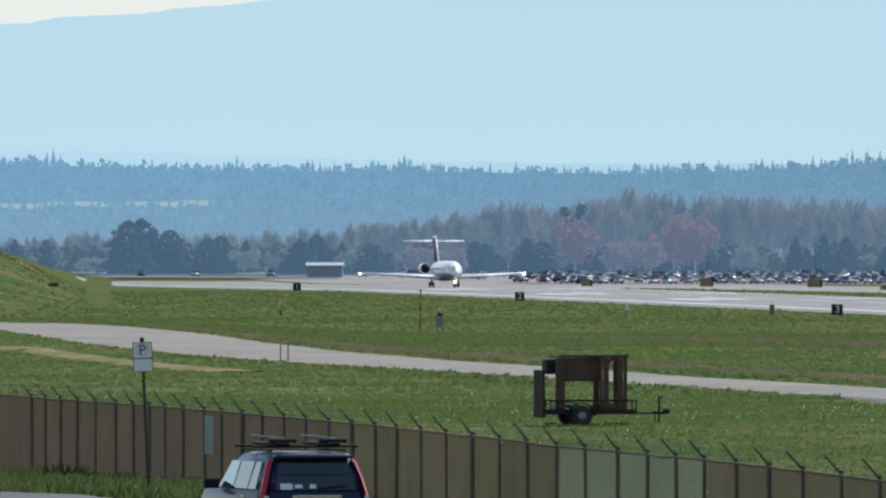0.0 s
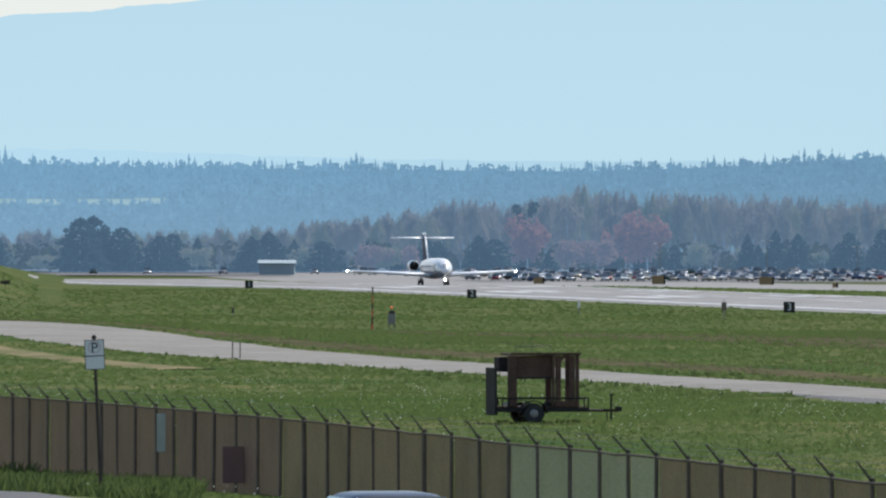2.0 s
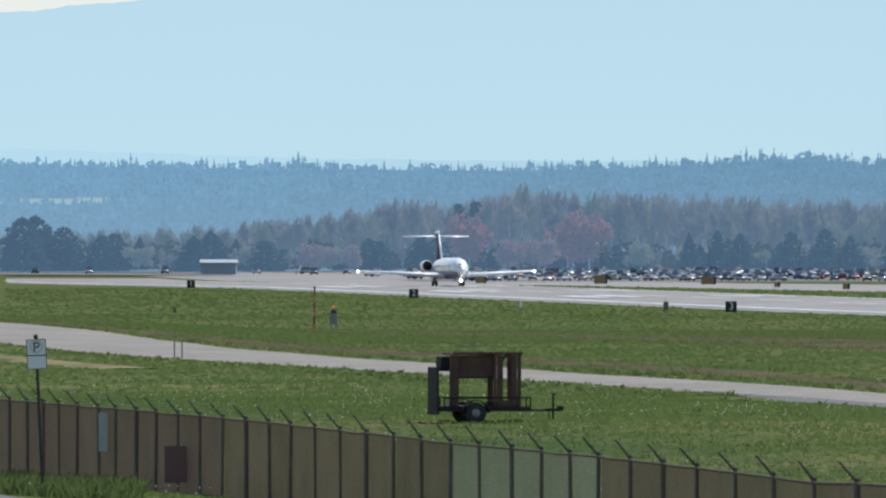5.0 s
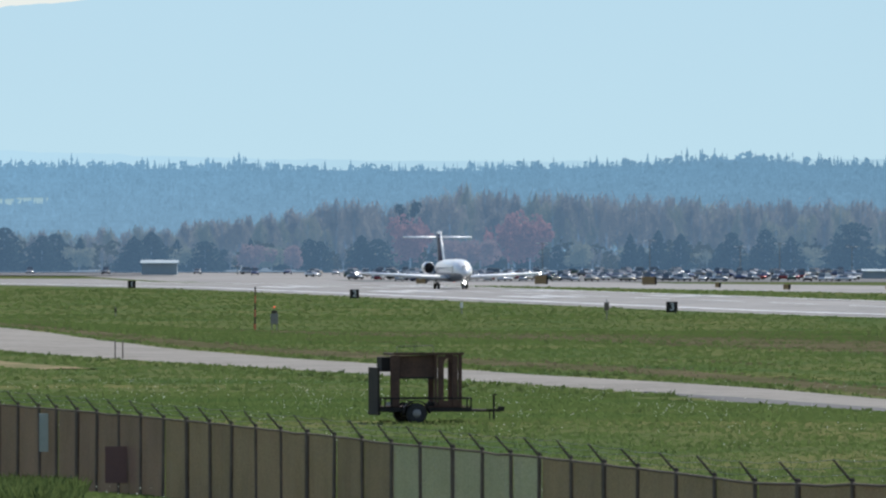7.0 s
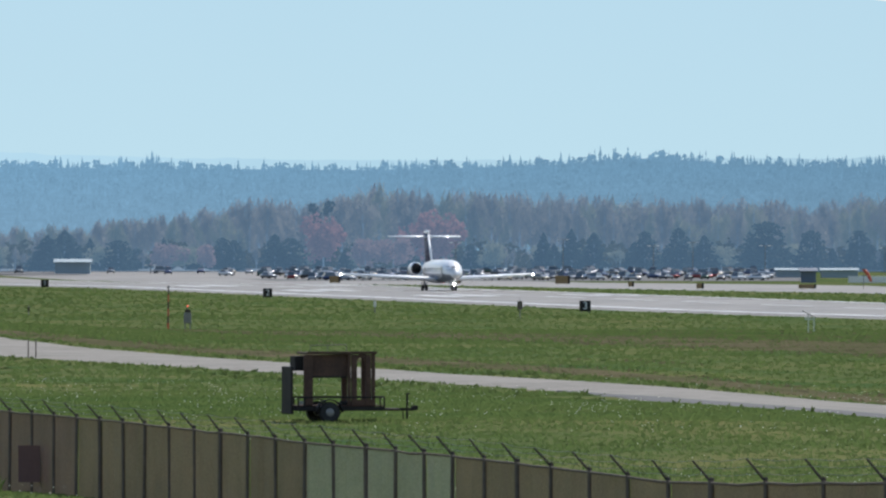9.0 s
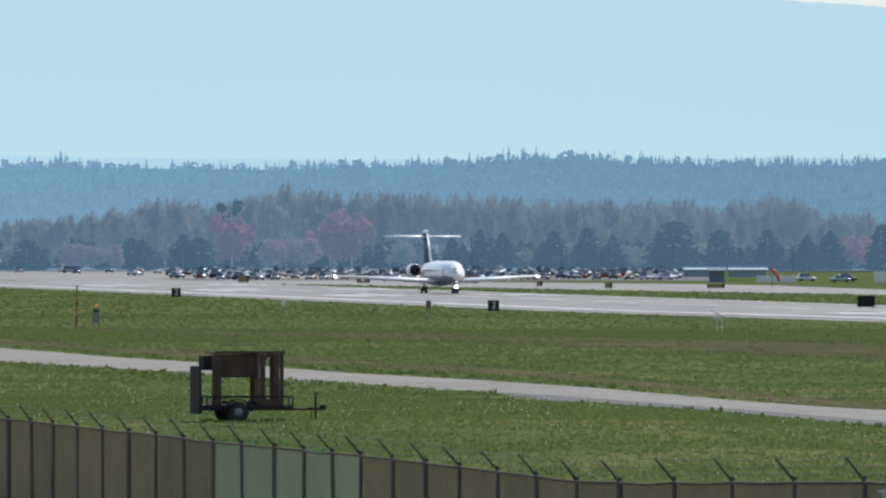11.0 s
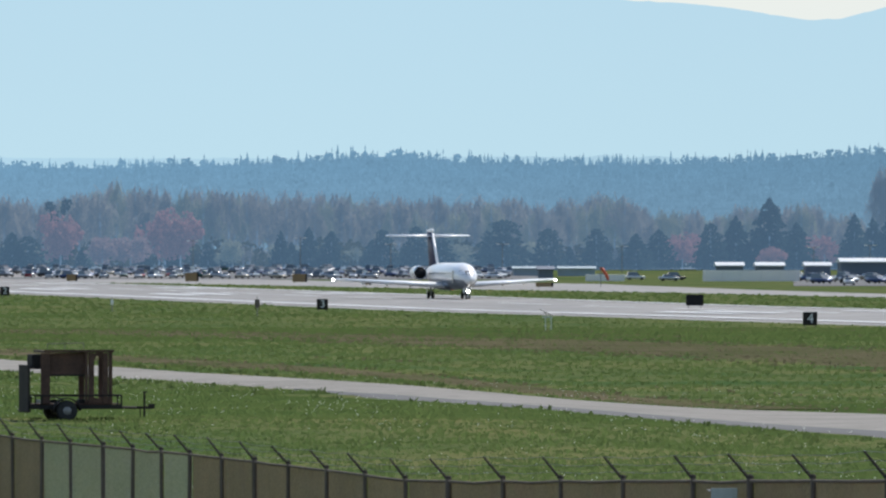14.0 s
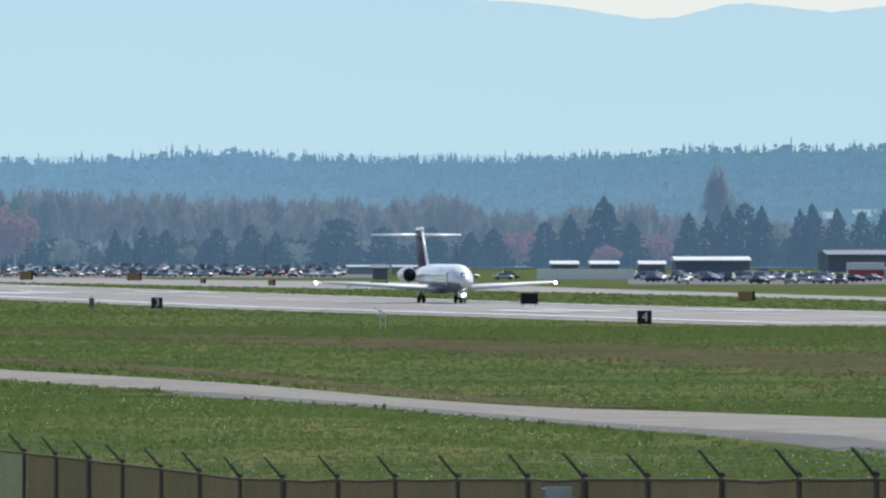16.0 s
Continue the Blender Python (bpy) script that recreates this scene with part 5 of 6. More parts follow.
car_park()
PALEWALL = mat("pale_plaster", (0.62, 0.60, 0.55), 0.8, 0, (0.52, 0.50, 0.46), 6, 0.4, 0.5)
BRIGHTWALL = mat("bright_plaster", (0.86, 0.83, 0.77), 0.8, 0, (0.78, 0.75, 0.70), 6, 0.4, 0.5)
SHEET = mat("white_roof_sheet", (0.72, 0.73, 0.72), 0.45, 0, (0.6, 0.62, 0.62), 5, 0.5, 0.5)
# dark cladding, its base colour tinted blue to imitate haze
DARKWALL = mat("haze_tinted_cladding", (0.12, 0.155, 0.21), 0.7, 0, (0.15, 0.18, 0.23), 6, 0.5, 0.5)
HUTGREY = mat("blue_grey_sheet", (0.34, 0.42, 0.46), 0.7, 0, (0.28, 0.35, 0.39), 3, 0.4, 0.4)
REDSIDE = mat("red_sheet", (0.42, 0.05, 0.07), 0.5, 0, (0.34, 0.05, 0.06), 3, 0.4, 0.4)


def shed(name, px, base, w, h, d, wall, roof, label, category, windows=0, deep=14):
    """A long low building: walls, a shallow roof and a row of openings."""
    x = (px - 784) / 19380 * d
    z = level(x, d) - 0.1
    ww, hh = w * d / 19380, h * d / 19380
    g = empty(name, pose(x, d, z), label, category)
    part("wall", box(bmesh.new(), -ww / 2, ww / 2, 0, deep, 0, hh * 0.8), wall, g)
    bm = bmesh.new()
    loft(bm, [[(sx, -0.7, hh * 0.78), (sx, deep + 0.7, hh * 0.78), (sx, deep + 0.7, hh * 0.84), (sx, deep / 2, hh * 1.05), (sx, -0.7, hh * 0.84)] for sx in (-ww / 2 - 0.4, ww / 2 + 0.4)])
    part("roof", bm, roof, g)
    for k in range(windows):
        wx = -ww / 2 + ww * (k + 0.5) / windows
        win = part("window", box(bmesh.new(), wx - ww / windows * 0.32, wx + ww / windows * 0.32, -0.06, 0.02, hh * 0.25, hh * 0.6), DARKGLASS, g)
        part("frame", box(bmesh.new(), wx - ww / windows * 0.36, wx + ww / windows * 0.36, -0.03, 0.0, hh * 0.22, hh * 0.63), PALEWALL, win)
    return g


shed("terminal_shed", 2175, 485, 132, 30, 2640, DARKWALL, SHEET, "long low shed with a white sheet roof", "building", 0)
shed("dark_hangar", 2455, 485, 150, 38, 2700, DARKWALL, DARKWALL, "dark clad hangar behind the car park", "building", 0, 30)
shed("hedge_shed", -230, 450, 170, 32, 2990, DARKWALL, DARKWALL, "long dark low building far along the field", "building", 0)
shed("shelter", 1912, 480, 46, 27, 2560, DARKWALL, SHEET, "low dark shelter with a white roof", "shelter", 0, 8)
shed("shelter", 1983, 480, 48, 27, 2560, DARKWALL, SHEET, "low dark shelter with a white roof", "shelter", 0, 8)
shed("shelter", 2068, 480, 44, 27, 2560, DARKWALL, SHEET, "low dark shelter with a white roof", "shelter", 0, 8)
shed("shelter", 1560, 480, 64, 17, 2620, HUTGREY, HUTGREY, "blue-grey low-roofed open shelter", "shelter", 0, 8)
shed("shelter", 1640, 480, 64, 17, 2620, HUTGREY, HUTGREY, "blue-grey low-roofed open shelter", "shelter", 0, 8)
shed("pump_house", 282, 486, 62, 26, 2745, HUTGREY, HUTGREY, "small pale blue-grey hut with a pitched roof", "hut", 0, 8)
shed("equipment_hut", 1585, 500, 26, 26, 2380, DARKWALL, DARKWALL, "small dark haze-tinted equipment hut", "hut", 0, 4)


def wall_strip(px, w, h, d, material, label, name="low_wall"):
    x = (px - 784) / 19380 * d
    ww, hh = w * d / 19380, h * d / 19380
    g = empty(name, pose(x, d, level(x, d) - 0.1), label, "wall")
    n = max(1, round(ww / 4))
    for k in range(n):
        part("panel", box(bmesh.new(), -ww / 2 + ww * k / n + 0.02, -ww / 2 + ww * (k + 1) / n - 0.02, 0, 0.3, 0, hh, 0.03), material, g)
    return g


wall_strip(1949, 172, 20, 2350, BRIGHTWALL, "low pale concrete wall at the edge of the field")
wall_strip(1690, 70, 12, 2400, BRIGHTWALL, "low pale concrete wall at the edge of the field")


def box_truck(px, d, material, label):
    x = (px - 784) / 19380 * d
    g = empty("box_truck", pose(x, d, level(x, d) + 0.02), label, "truck")
    part("box_body", box(bmesh.new(), -4.2, 3.0, -1.2, 1.2, 0.9, 3.6, 0.06), SHEET, g)
    part("side_panel", box(bmesh.new(), -4.1, 2.9, -1.225, -1.2, 0.95, 2.2, 0.005), material, g)
    part("cab", box(bmesh.new(), 3.1, 5.0, -1.1, 1.1, 0.6, 2.7, 0.2), SHEET, g)
    part("windscreen", box(bmesh.new(), 4.4, 5.03, -0.95, 0.95, 1.7, 2.45, 0.05), DARKGLASS, g)
    for xx in (-2.6, 3.9):
        for yy in (-0.95, 0.95):
            part("wheel", lathe(bmesh.new(), [(-0.15, 0.3), (-0.15, 0.48), (0.15, 0.48), (0.15, 0.3)], "Y", (xx, yy, 0.48), 14), RUBBER, g)


box_truck(2452, 2130, REDSIDE, "white and red box truck parked by the sheds")
box_truck(2545, 2130, REDSIDE, "white and red box truck parked by the sheds")


def light_mast(px, top, d):
    x = (px - 784) / 19380 * d
    z = level(x, d)
    h = EYE + (457 - top) * d / 19380 - z
    g = empty("light_mast", pose(x, d, z - 0.2), "thin grey lamp mast in the car park", "street lamp", "car park lamp masts")
    part("mast", rod(bmesh.new(), (0, 0, 0), (0, 0, h), 0.12, 0.07), GALV, g)
    arm = part("arm", rod(bmesh.new(), (-1.1, 0, h), (1.1, 0, h + 0.1), 0.06), GALV, g)
    for s in (-1.1, 1.1):
        part("head", box(bmesh.new(), s - 0.45, s + 0.45, -0.2, 0.2, h - 0.08, h + 0.14, 0.04), SIGNWHITE, arm, "white lamp head")


for px, top in ((180, 478), (420, 470), (960, 430), (1150, 425), (1310, 436), (1380, 430), (1508, 436), (1720, 440), (2060, 442), (2160, 438)):
    light_mast(px, top, 2740)


# ---- the cars on the road in front ----
def rrect(x0, x1, y, z, r, n=4):
    """A rounded rectangle in plan, at height z."""
    ring = []
    for cx, cy, a0 in ((x1 - r, y - r, 0), (x0 + r, y - r, 90), (x0 + r, -y + r, 180), (x1 - r, -y + r, 270)):
        for i in range(n + 1):
            a = radians(a0 + 90 * i / n)
            ring.append((cx + r * math.cos(a), cy + r * math.sin(a), z))
    return ring


def sheet(corners, thick=0.012):
    bm = bmesh.new()
    bm.faces.new([bm.verts.new(c) for c in corners])
    bmesh.ops.subdivide_edges(bm, edges=bm.edges[:], cuts=1, use_grid_fill=True)
    bmesh.ops.solidify(bm, geom=bm.faces[:], thickness=thick)
    return bm


NAVY = mat("navy_metallic_paint", (0.010, 0.016, 0.042), 0.38, 0.0, (0.014, 0.022, 0.055), 1.0, 0.02, 0.4, coat=0.25, spec=0.2)
INK = mat("blue_black_paint", (0.008, 0.012, 0.030), 0.35, 0.0, (0.012, 0.018, 0.04), 1.0, 0.02, 0.4, coat=0.2, spec=0.2)
TAIL = mat("red_tail_lamp", (0.55, 0.012, 0.022), 0.3, 0, (0.45, 0.01, 0.02), 0.2, 0.03, 0.4, coat=0.1, spec=0.15)
CHROME = mat("chrome", (0.8, 0.8, 0.8), 0.12, 1.0)
PLATE = mat("plate_metal", (0.55, 0.58, 0.56), 0.4)
TINT = mat("tinted_glass", (0.02, 0.028, 0.03), 0.03, 0, coat=0.6)
REARGLASS = mat("green_tinted_glass", (0.035, 0.055, 0.056), 0.05, 0, coat=0.3)
CLEARLAMP = mat("clear_lamp", (0.6, 0.6, 0.6), 0.15, 0.2, coat=0.5)


def wheels(car, xs, y, r):
    for x in xs:
        for s in (-1, 1):
            w = part("wheel", lathe(bmesh.new(), [(-0.1, r * 0.6), (-0.1, r * 0.9), (-0.07, r), (0.07, r), (0.1, r * 0.9), (0.1, r * 0.6)], "Y", (x, s * y, r), 22), RUBBER, car, "", True)
            part("rim", lathe(bmesh.new(), [(-0.09, 0.04), (-0.09, r * 0.6), (0.09, r * 0.6), (0.09, 0.04)], "Y", (x, s * y, r), 18), RIM, w, "", True)


def suv():
    """Compact sport-utility car; nose along +x."""
    c = empty("suv", Matrix(), "dark navy sport-utility car with bicycle racks on its roof", "car")
    part("body", loft(bmesh.new(), [rrect(-2.12, 2.12, 0.78, 0.26, 0.2), rrect(-2.24, 2.2, 0.88, 0.42, 0.24), rrect(-2.26, 2.22, 0.905, 0.66, 0.26), rrect(-2.2, 2.12, 0.905, 0.86, 0.28), rrect(-2.17, 1.9, 0.885, 1.02, 0.3), rrect(-2.15, 1.0, 0.86, 1.08, 0.28)]), NAVY, c, "", True)
    part("cabin", loft(bmesh.new(), [rrect(-2.16, 1.15, 0.865, 1.04, 0.26), rrect(-2.1, 0.75, 0.80, 1.3, 0.26), rrect(-1.98, 0.42, 0.72, 1.5, 0.28), rrect(-1.88, 0.25, 0.65, 1.6, 0.3), rrect(-1.7, 0.1, 0.5, 1.65, 0.3)]), NAVY, c, "", True)
    rear = part("rear_window", sheet([(-2.185, -0.66, 1.06), (-2.185, 0.66, 1.06), (-2.0, 0.56, 1.50), (-2.0, -0.56, 1.50)]), TINT, c, "dark rear window")
    part("wiper", rod(bmesh.new(), (-2.2, -0.05, 1.09), (-2.19, -0.5, 1.13), 0.012, n=5), BLACK, rear)
    for x0, y0, w, h in ((-2.165, 0.48, 0.2, 0.1), (-2.15, 0.28, 0.12, 0.06), (-2.16, 0.05, 0.1, 0.07)):
        part("sticker", box(bmesh.new(), -0.006, 0.0, -w / 2, w / 2, -h / 2, h / 2, m=pose(x0 - 0.03, y0, 1.12, 0, 22, 0)), SIGNWHITE, rear)
    part("spoiler", loft(bmesh.new(), [rrect(-2.1, -1.75, 0.62, 1.56, 0.1), rrect(-2.12, -1.75, 0.63, 1.6, 0.1), rrect(-2.0, -1.75, 0.58, 1.63, 0.1)]), NAVY, c, "", True)
    for s in (-1, 1):
        bm = bmesh.new()
        loft(bm, [[(x - 0.03, s * (y - 0.025), z), (x + 0.08, s * (y + 0.03), z), (x + 0.17, s * (y + 0.025), z), (x + 0.09, s * (y - 0.03), z)] for x, y, z in ((-2.2, 0.84, 0.72), (-2.16, 0.84, 1.0), (-2.09, 0.775, 1.25), (-1.98, 0.70, 1.48), (-1.95, 0.66, 1.55))])
        lamp = part("tail_lamp", bm, TAIL, c, "tall red tail lamp")
        part("reverse_lamp", box(bmesh.new(), -2.255, -2.20, s * 0.81 - 0.035, s * 0.81 + 0.035, 0.84, 0.98, 0.01), CLEARLAMP, lamp)
        part("reflector", box(bmesh.new(), -2.275, -2.24, s * 0.66 - 0.12, s * 0.66 + 0.12, 0.48, 0.55, 0.01), TAIL, c)
        for x0, x1, xt0, xt1 in ((-1.75, -1.25, -1.68, -1.32), (-1.2, -0.3, -1.2, -0.32), (-0.24, 0.72, -0.24, 0.3)):
            part("side_window", sheet([(x0, s * 0.868, 1.07), (x1, s * 0.868, 1.07), (xt1, s * 0.735, 1.5), (xt0, s * 0.735, 1.5)]), CARGLASS if x1 > 0 else TINT, c)
        part("door_handle", box(bmesh.new(), -1.15, -0.95, s * 0.91 - 0.02, s * 0.91 + 0.02, 0.93, 0.97, 0.01), CHROME, c)
        part("mirror", loft(bmesh.new(), [[(0.62 + dx, s * (0.9 + k), 1.12 + dz) for dx, dz in ((-0.06, -0.07), (0.06, -0.06), (0.07, 0.07), (-0.06, 0.08))] for k in (0.0, 0.04, 0.2, 0.24)]), BLACK, c, "black door mirror")
        part("roof_rail", rod(bmesh.new(), (-1.7, s * 0.6, 1.68), (0.05, s * 0.6, 1.68), 0.018), BLACK, c)
        part("headlamp", box(bmesh.new(), 2.05, 2.2, s * 0.68 - 0.15, s * 0.68 + 0.15, 0.72, 0.86, 0.03), CLEARLAMP, c)
    for x in (-1.45, -0.3):
        part("crossbar", rod(bmesh.new(), (x, -0.86, 1.74), (x, 0.86, 1.74), 0.02), BLACK, c)
    for y in (-0.42, 0.40):
        tray = part("rack_tray", box(bmesh.new(), -1.65, 0.1, y - 0.11, y + 0.09, 1.76, 1.80, 0.015), BLACK, c, "black carrier tray")
        for q in (-0.2, 0.17):
            part("wheel_hoop", rod(bmesh.new(), (-1.62, y + q, 1.80), (-0.9, y + q * 0.6, 1.88), 0.016, n=6), BLACK, tray)
        part("clamp", box(bmesh.new(), -1.6, -1.42, y - 0.24, y + 0.20, 1.80, 1.86, 0.02), BLACK, tray)
        part("arm", rod(bmesh.new(), (-1.4, y - 0.1, 1.86), (-0.4, y + 0.22, 1.9), 0.02), RIM, tray)
    part("rear_bumper", loft(bmesh.new(), [rrect(-2.3, -2.0, 0.84, 0.36, 0.1), rrect(-2.33, -2.0, 0.87, 0.46, 0.1), rrect(-2.3, -2.0, 0.86, 0.6, 0.1)]), BLACK, c, "", True)
    part("chrome_strip", box(bmesh.new(), -2.275, -2.24, -0.4, 0.4, 0.93, 0.985, 0.01), CHROME, c, "chrome tailgate strip")
    plate = part("number_plate", box(bmesh.new(), -2.285, -2.262, -0.16, 0.16, 0.74, 0.88, 0.005), PLATE, c, "pale plate with a plain dark bar")
    part("bar", box(bmesh.new(), -2.289, -2.285, -0.11, 0.11, 0.79, 0.83), GREYPAINT, plate)
    wheels(c, (-1.3, 1.32), 0.8, 0.34)
    return c


def saloon():
    c = empty("saloon_car", Matrix(), "blue-black saloon car driving on the road", "car")
    c.scale = (1, 1, 0.89)
    part("body", loft(bmesh.new(), [rrect(-2.25, 2.25, 0.74, 0.22, 0.2), rrect(-2.38, 2.35, 0.85, 0.36, 0.22), rrect(-2.4, 2.38, 0.88, 0.56, 0.24), rrect(-2.36, 2.3, 0.88, 0.74, 0.26), rrect(-2.32, 2.1, 0.84, 0.90, 0.28), rrect(-2.2, 1.4, 0.78, 0.95, 0.28)]), INK, c, "", True)
    part("cabin", loft(bmesh.new(), [rrect(-1.78, 1.05, 0.85, 0.92, 0.2), rrect(-1.5, 0.72, 0.80, 1.12, 0.22), rrect(-1.2, 0.38, 0.715, 1.33, 0.24), rrect(-1.05, 0.25, 0.65, 1.38, 0.24), rrect(-0.85, 0.1, 0.5, 1.41, 0.2)]), INK, c, "", True)
    part("rear_window", sheet([(-1.80, -0.76, 0.955), (-1.80, 0.76, 0.955), (-1.2, 0.63, 1.35), (-1.2, -0.63, 1.35)]), REARGLASS, c, "sloping rear window reflecting the sky")
    for s in (-1, 1):
        for x0, x1, xt0, xt1 in ((-1.35, -0.45, -1.08, -0.42), (-0.38, 0.72, -0.38, 0.3)):
            part("side_window", sheet([(x0, s * 0.85, 0.96), (x1, s * 0.85, 0.96), (xt1, s * 0.735, 1.32), (xt0, s * 0.735, 1.32)]), CARGLASS, c)
        part("tail_lamp", box(bmesh.new(), -2.41, -2.3, s * 0.66 - 0.2, s * 0.66 + 0.2, 0.62, 0.8, 0.03), TAIL, c, "wide red tail lamp")
        part("mirror", loft(bmesh.new(), [[(0.6 + dx, s * (0.85 + k), 1.0 + dz) for dx, dz in ((-0.06, -0.06), (0.06, -0.05), (0.07, 0.06), (-0.06, 0.07))] for k in (0.0, 0.04, 0.17, 0.2)]), BLACK, c, "black door mirror")
        part("headlamp", box(bmesh.new(), 2.2, 2.36, s * 0.62 - 0.18, s * 0.62 + 0.18, 0.58, 0.72, 0.03), CLEARLAMP, c)
        part("c_pillar_trim", rod(bmesh.new(), (-1.74, s * 0.81, 0.97), (-1.2, s * 0.69, 1.34), 0.012, n=6), CHROME, c)
    part("boot_lip", box(bmesh.new(), -2.36, -2.28, -0.7, 0.7, 0.9, 0.93, 0.01), INK, c)
    part("badge", box(bmesh.new(), -2.405, -2.37, 0.3, 0.5, 0.79, 0.83, 0.004), CHROME, c)
    plate = part("number_plate", box(bmesh.new(), -2.43, -2.4, -0.17, 0.17, 0.6, 0.76, 0.005), PLATE, c, "pale plate with a plain dark bar")
    part("bar", box(bmesh.new(), -2.434, -2.43, -0.12, 0.12, 0.65, 0.7), GREYPAINT, plate)
    part("rear_bumper", loft(bmesh.new(), [rrect(-2.42, -2.1, 0.82, 0.3, 0.1), rrect(-2.46, -2.1, 0.85, 0.4, 0.1), rrect(-2.43, -2.1, 0.84, 0.53, 0.1)]), INK, c, "", True)
    wheels(c, (-1.35, 1.4), 0.78, 0.31)
    return c


WAY0, WAY = Vector((-4.45, 172.0)), Vector((-0.2588, 0.9659))     # a point on the road in front and its direction


def on_way(s, side=0.0):
    p = WAY0 + WAY * s + Vector((WAY.y, -WAY.x)) * side
    return p.x, p.y, level(p.x, p.y) + 0.03


def front_road():
    bm = bmesh.new()
    rows = []
    for i in range(75):
        s = -140 + i * 6.5
        rows.append([bm.verts.new((on_way(s, w)[0], on_way(s, w)[1], on_way(s, w)[2] - (0.1 if abs(w) > 2.6 else 0.0))) for w in (-2.9, -2.5, -1, 1, 2.4, 2.9)])
    for a, b in zip(rows, rows[1:]):
        for k in range(5):
            bm.faces.new((a[k], a[k + 1], b[k + 1], b[k]))
    tagged(obj("road", bm, ASPHALT, True), "grey asphalt road passing in front of the fence", "road", kind="structure")


front_road()
suv_car, saloon_car = suv(), saloon()


def drive(s, side=0.0):
    """A car's pose on the road, nosed along it and pitched with the slope."""
    x, y, z = on_way(s, side)
    ahead = Vector(on_way(s + 1.3)) - Vector(on_way(s - 1.3))
    return pose(x, y, z, 0, -math.degrees(math.atan2(ahead.z, 2.6)), 105.5)


SUV_ROWS = [(t, 2.2 + 19.2 * t) for t in (0, 0.3, 0.6, 0.9, 1.2, 1.6, 2, 3, 4, 6, 8, 10, 12, 14, 16)]
SALOON_ROWS = [(t, 15.5 + 20.2 * (t - 3.0)) for t in (0, 0.5, 1, 1.5, 2, 2.3, 2.6, 2.9, 3.2, 3.5, 4, 5, 6, 8, 10, 12, 14, 16)]


def motions():
    walk(jet, [(t, pose(*on_runway(s), 0, 0, 188.23)) for t, s in ROLL])
    walk(suv_car, [(t, drive(s, -0.16)) for t, s in SUV_ROWS])
    walk(saloon_car, [(t, drive(s, 0.50)) for t, s in SALOON_ROWS])


# ---- grass, weeds and flowers ----
def on_pavement(x, y):
    s, w = runway_coords(x, y)
    near, far = road_edges(s)
    if near - (4 if s < -690 else 0.3) < w < far + 0.2 or (-176.5 < w < -172.5 and -570 < s < -450 and noise.noise(Vector((s / 16, w / 3, 6))) > -0.25) or (7.5 < w < 61):
        return True
    p = Vector((x, y)) - WAY0
    return -4 < p.dot(Vector((WAY.y, -WAY.x))) < 3.4 and p.dot(WAY) > -130


def lie(x, y):
    return level(x, y) + (noise.noise(Vector((x / 14, y / 40, 0))) * 0.05 if 150 < y < 1000 else 0) - 0.04


def blades(name, count, depth, bearing, high, wide, per, material, label, seed, where=None, lean=0.6):
    """Tufts of blades scattered over a stretch of the plan."""
    rnd = np.random.RandomState(seed)
    v, f = [], []
    done = 0
    while done < count:
        d = math.sqrt(rnd.uniform(depth[0] ** 2, depth[1] ** 2))
        b = rnd.uniform(*bearing)
        x, y = spot(b, d)
        if on_pavement(x, y) or (where and not where(x, y, rnd)):
            done += 0.2
            continue
        done += 1
        z = lie(x, y)
        patch = 0.65 + 0.7 * (noise.noise(Vector((x / 2.5, y / 6, 5))) + 0.5)
        for _ in range(per):
            a, h = rnd.uniform(0, 6.28), rnd.uniform(*high) * patch
            w, r = wide * rnd.uniform(0.6, 1.3), rnd.uniform(0, 0.12) + wide
            ox, oy = x + r * math.cos(a), y + r * math.sin(a)
            lx, ly = lean * h * rnd.uniform(-1, 1), lean * h * rnd.uniform(-1, 1)
            i = len(v)
            v += [(ox - w, oy, z), (ox + w, oy, z), (ox + lx * 0.5 + w * 0.7, oy + ly * 0.5, z + h * 0.6), (ox + lx, oy + ly, z + h), (ox + lx * 0.5 - w * 0.7, oy + ly * 0.5, z + h * 0.6)]
            f.append((i, i + 1, i + 2, i + 3, i + 4))
    return tagged(new(name, triangles(name, v, f, material)), label, "grass", kind="stuff")


def dry_here(s, w):
    """Streaks of dry grass along the mowing direction."""
    return -120 < w < -93 or -152 < w < -145 or (w > -140 and noise.noise(Vector((s / 120, w / 8, 2))) > 0.25)


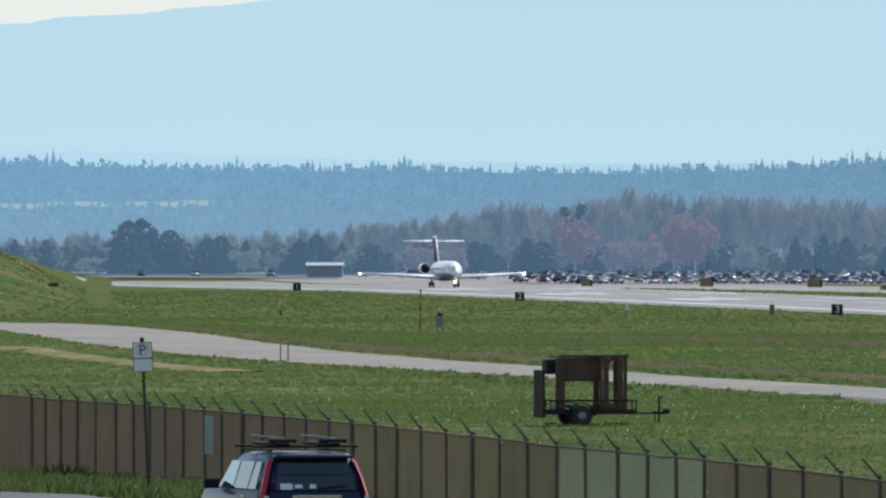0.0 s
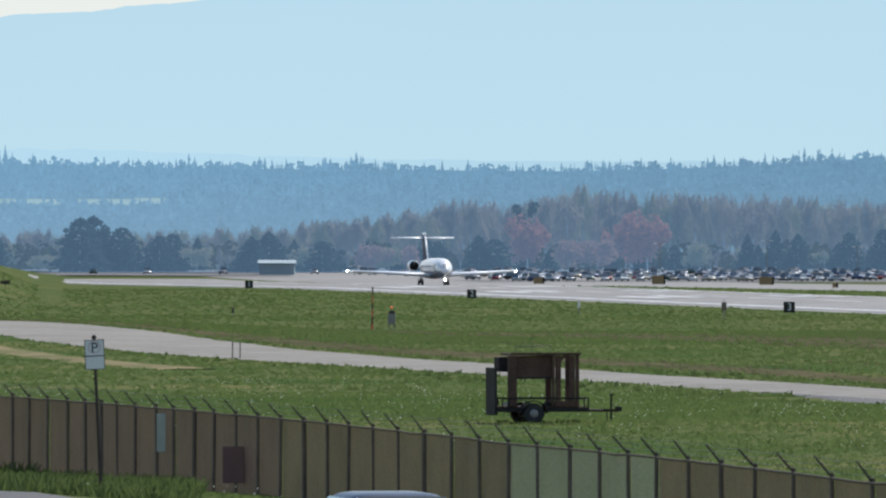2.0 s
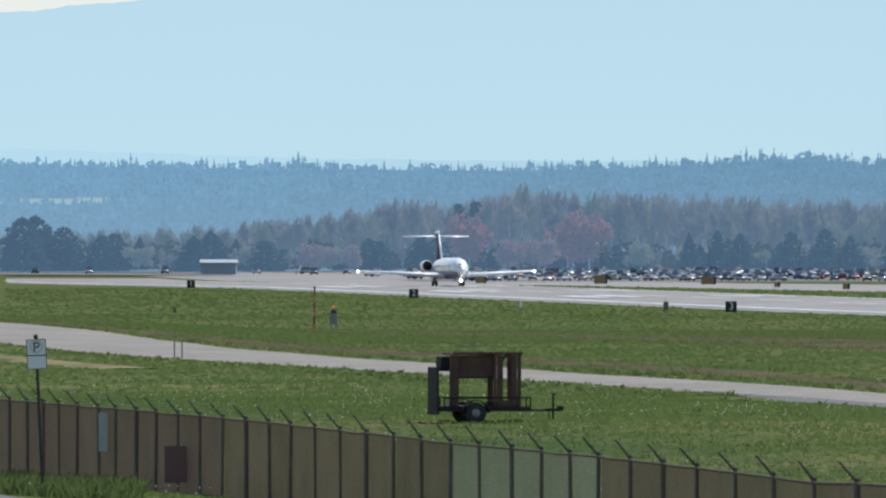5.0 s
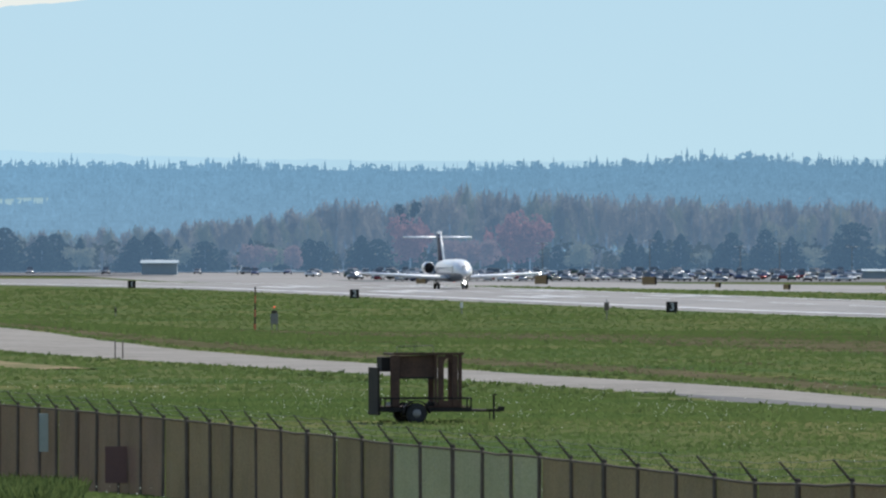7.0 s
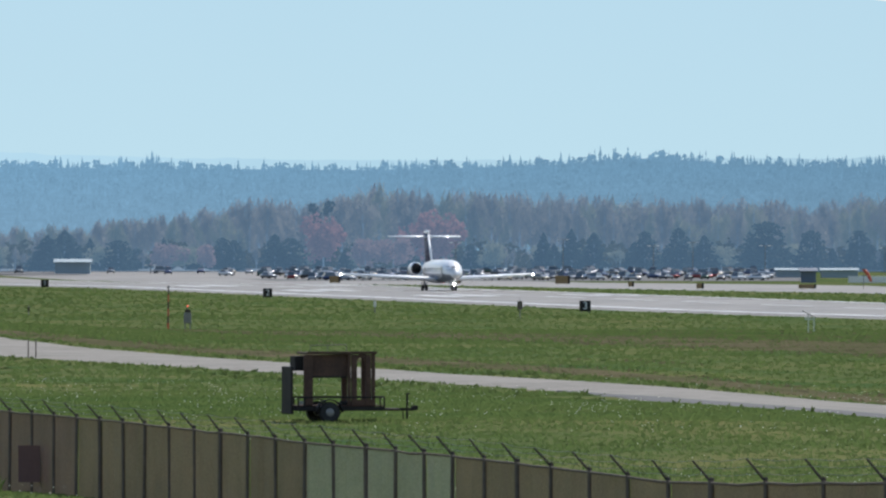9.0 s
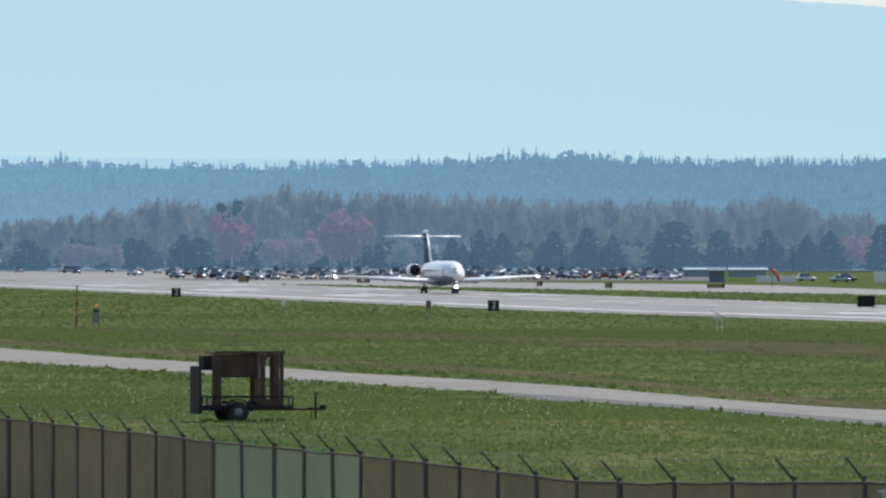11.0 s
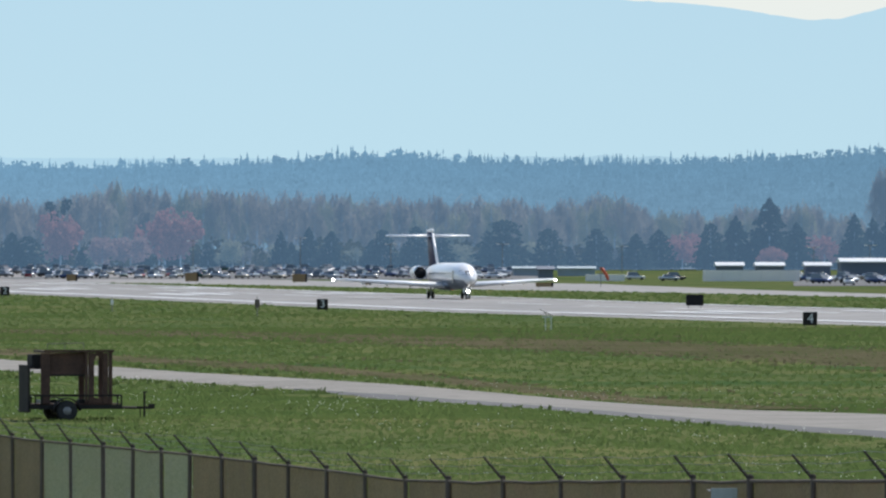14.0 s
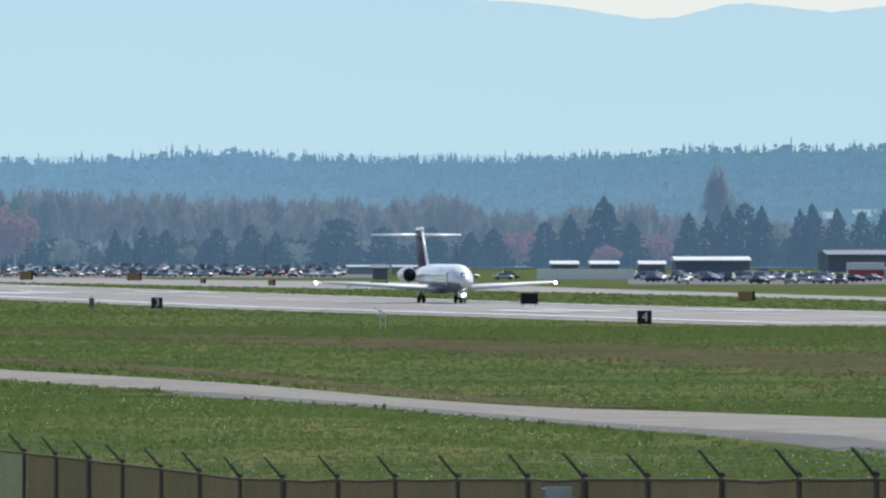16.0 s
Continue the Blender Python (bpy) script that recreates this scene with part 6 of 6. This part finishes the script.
blades("grass_tufts", 62000, (200, 430), (-62, 98), (0.03, 0.095), 0.024, 4, BLADE, "lush green grass tufts in the field behind the fence", 1)
blades("grass_tufts", 30000, (405, 900), (-62, 98), (0.05, 0.14), 0.034, 5, BLADE, "green grass tufts beyond the service road", 2, lambda x, y, r: not (-119 < runway_coords(x, y)[1] < -95 or -152 < runway_coords(x, y)[1] < -146) or r.rand() < 0.35)
blades("grass_tufts", 13000, (700, 1400), (-62, 98), (0.07, 0.18), 0.07, 5, BLADE, "green grass tufts beside the runway", 3, lambda x, y, r: runway_coords(x, y)[1] < 8)
blades("grass_tufts", 9000, (1300, 2050), (-62, 98), (0.10, 0.24), 0.16, 4, BLADE, "green grass tufts along the far runway", 9, lambda x, y, r: runway_coords(x, y)[1] < 8 or 61 < runway_coords(x, y)[1] < taxi_edges(runway_coords(x, y)[0])[0] - 1)
blades("weeds", 3200, (196, 262), (-64, -33), (0.10, 0.36), 0.03, 6, WEED, "tall green weeds on the bank before the fence", 4, lambda x, y, r: y < fence_depth(x / y * 1000) - 1)
blades("road_edge_weeds", 3500, (300, 900), (-62, 98), (0.06, 0.2), 0.05, 5, WEED, "weeds along the service road edge", 5, lambda x, y, r: abs(runway_coords(x, y)[1] + 161) < 8 and r.rand() < 0.8)
blades("dry_tufts", 11000, (380, 1100), (-62, 98), (0.05, 0.14), 0.04, 5, DRY, "straw-coloured dry grass tufts in bands", 6, lambda x, y, r: dry_here(*runway_coords(x, y)))


def flowers():
    rnd = random.Random(8)
    v, f = [], []
    for _ in range(7000):
        d = math.sqrt(rnd.uniform(200 ** 2, 470 ** 2))
        x, y = spot(rnd.uniform(-62, 98), d)
        if on_pavement(x, y) or noise.noise(Vector((x / 3, y / 9, 9))) < 0.12:
            continue
        z, r, i = lie(x, y) + rnd.uniform(0.08, 0.25), rnd.uniform(0.009, 0.021), len(v)
        v += [(x - r, y, z), (x, y - 0.3 * r, z - r), (x + r, y, z), (x, y + 0.3 * r, z + r)]
        f.append((i, i + 1, i + 2, i + 3))
    tagged(new("wild_flowers", triangles("wild_flowers", v, f, PETAL)), "small white wild flowers scattered in the grass", "flowers", kind="stuff")


flowers()


motions()
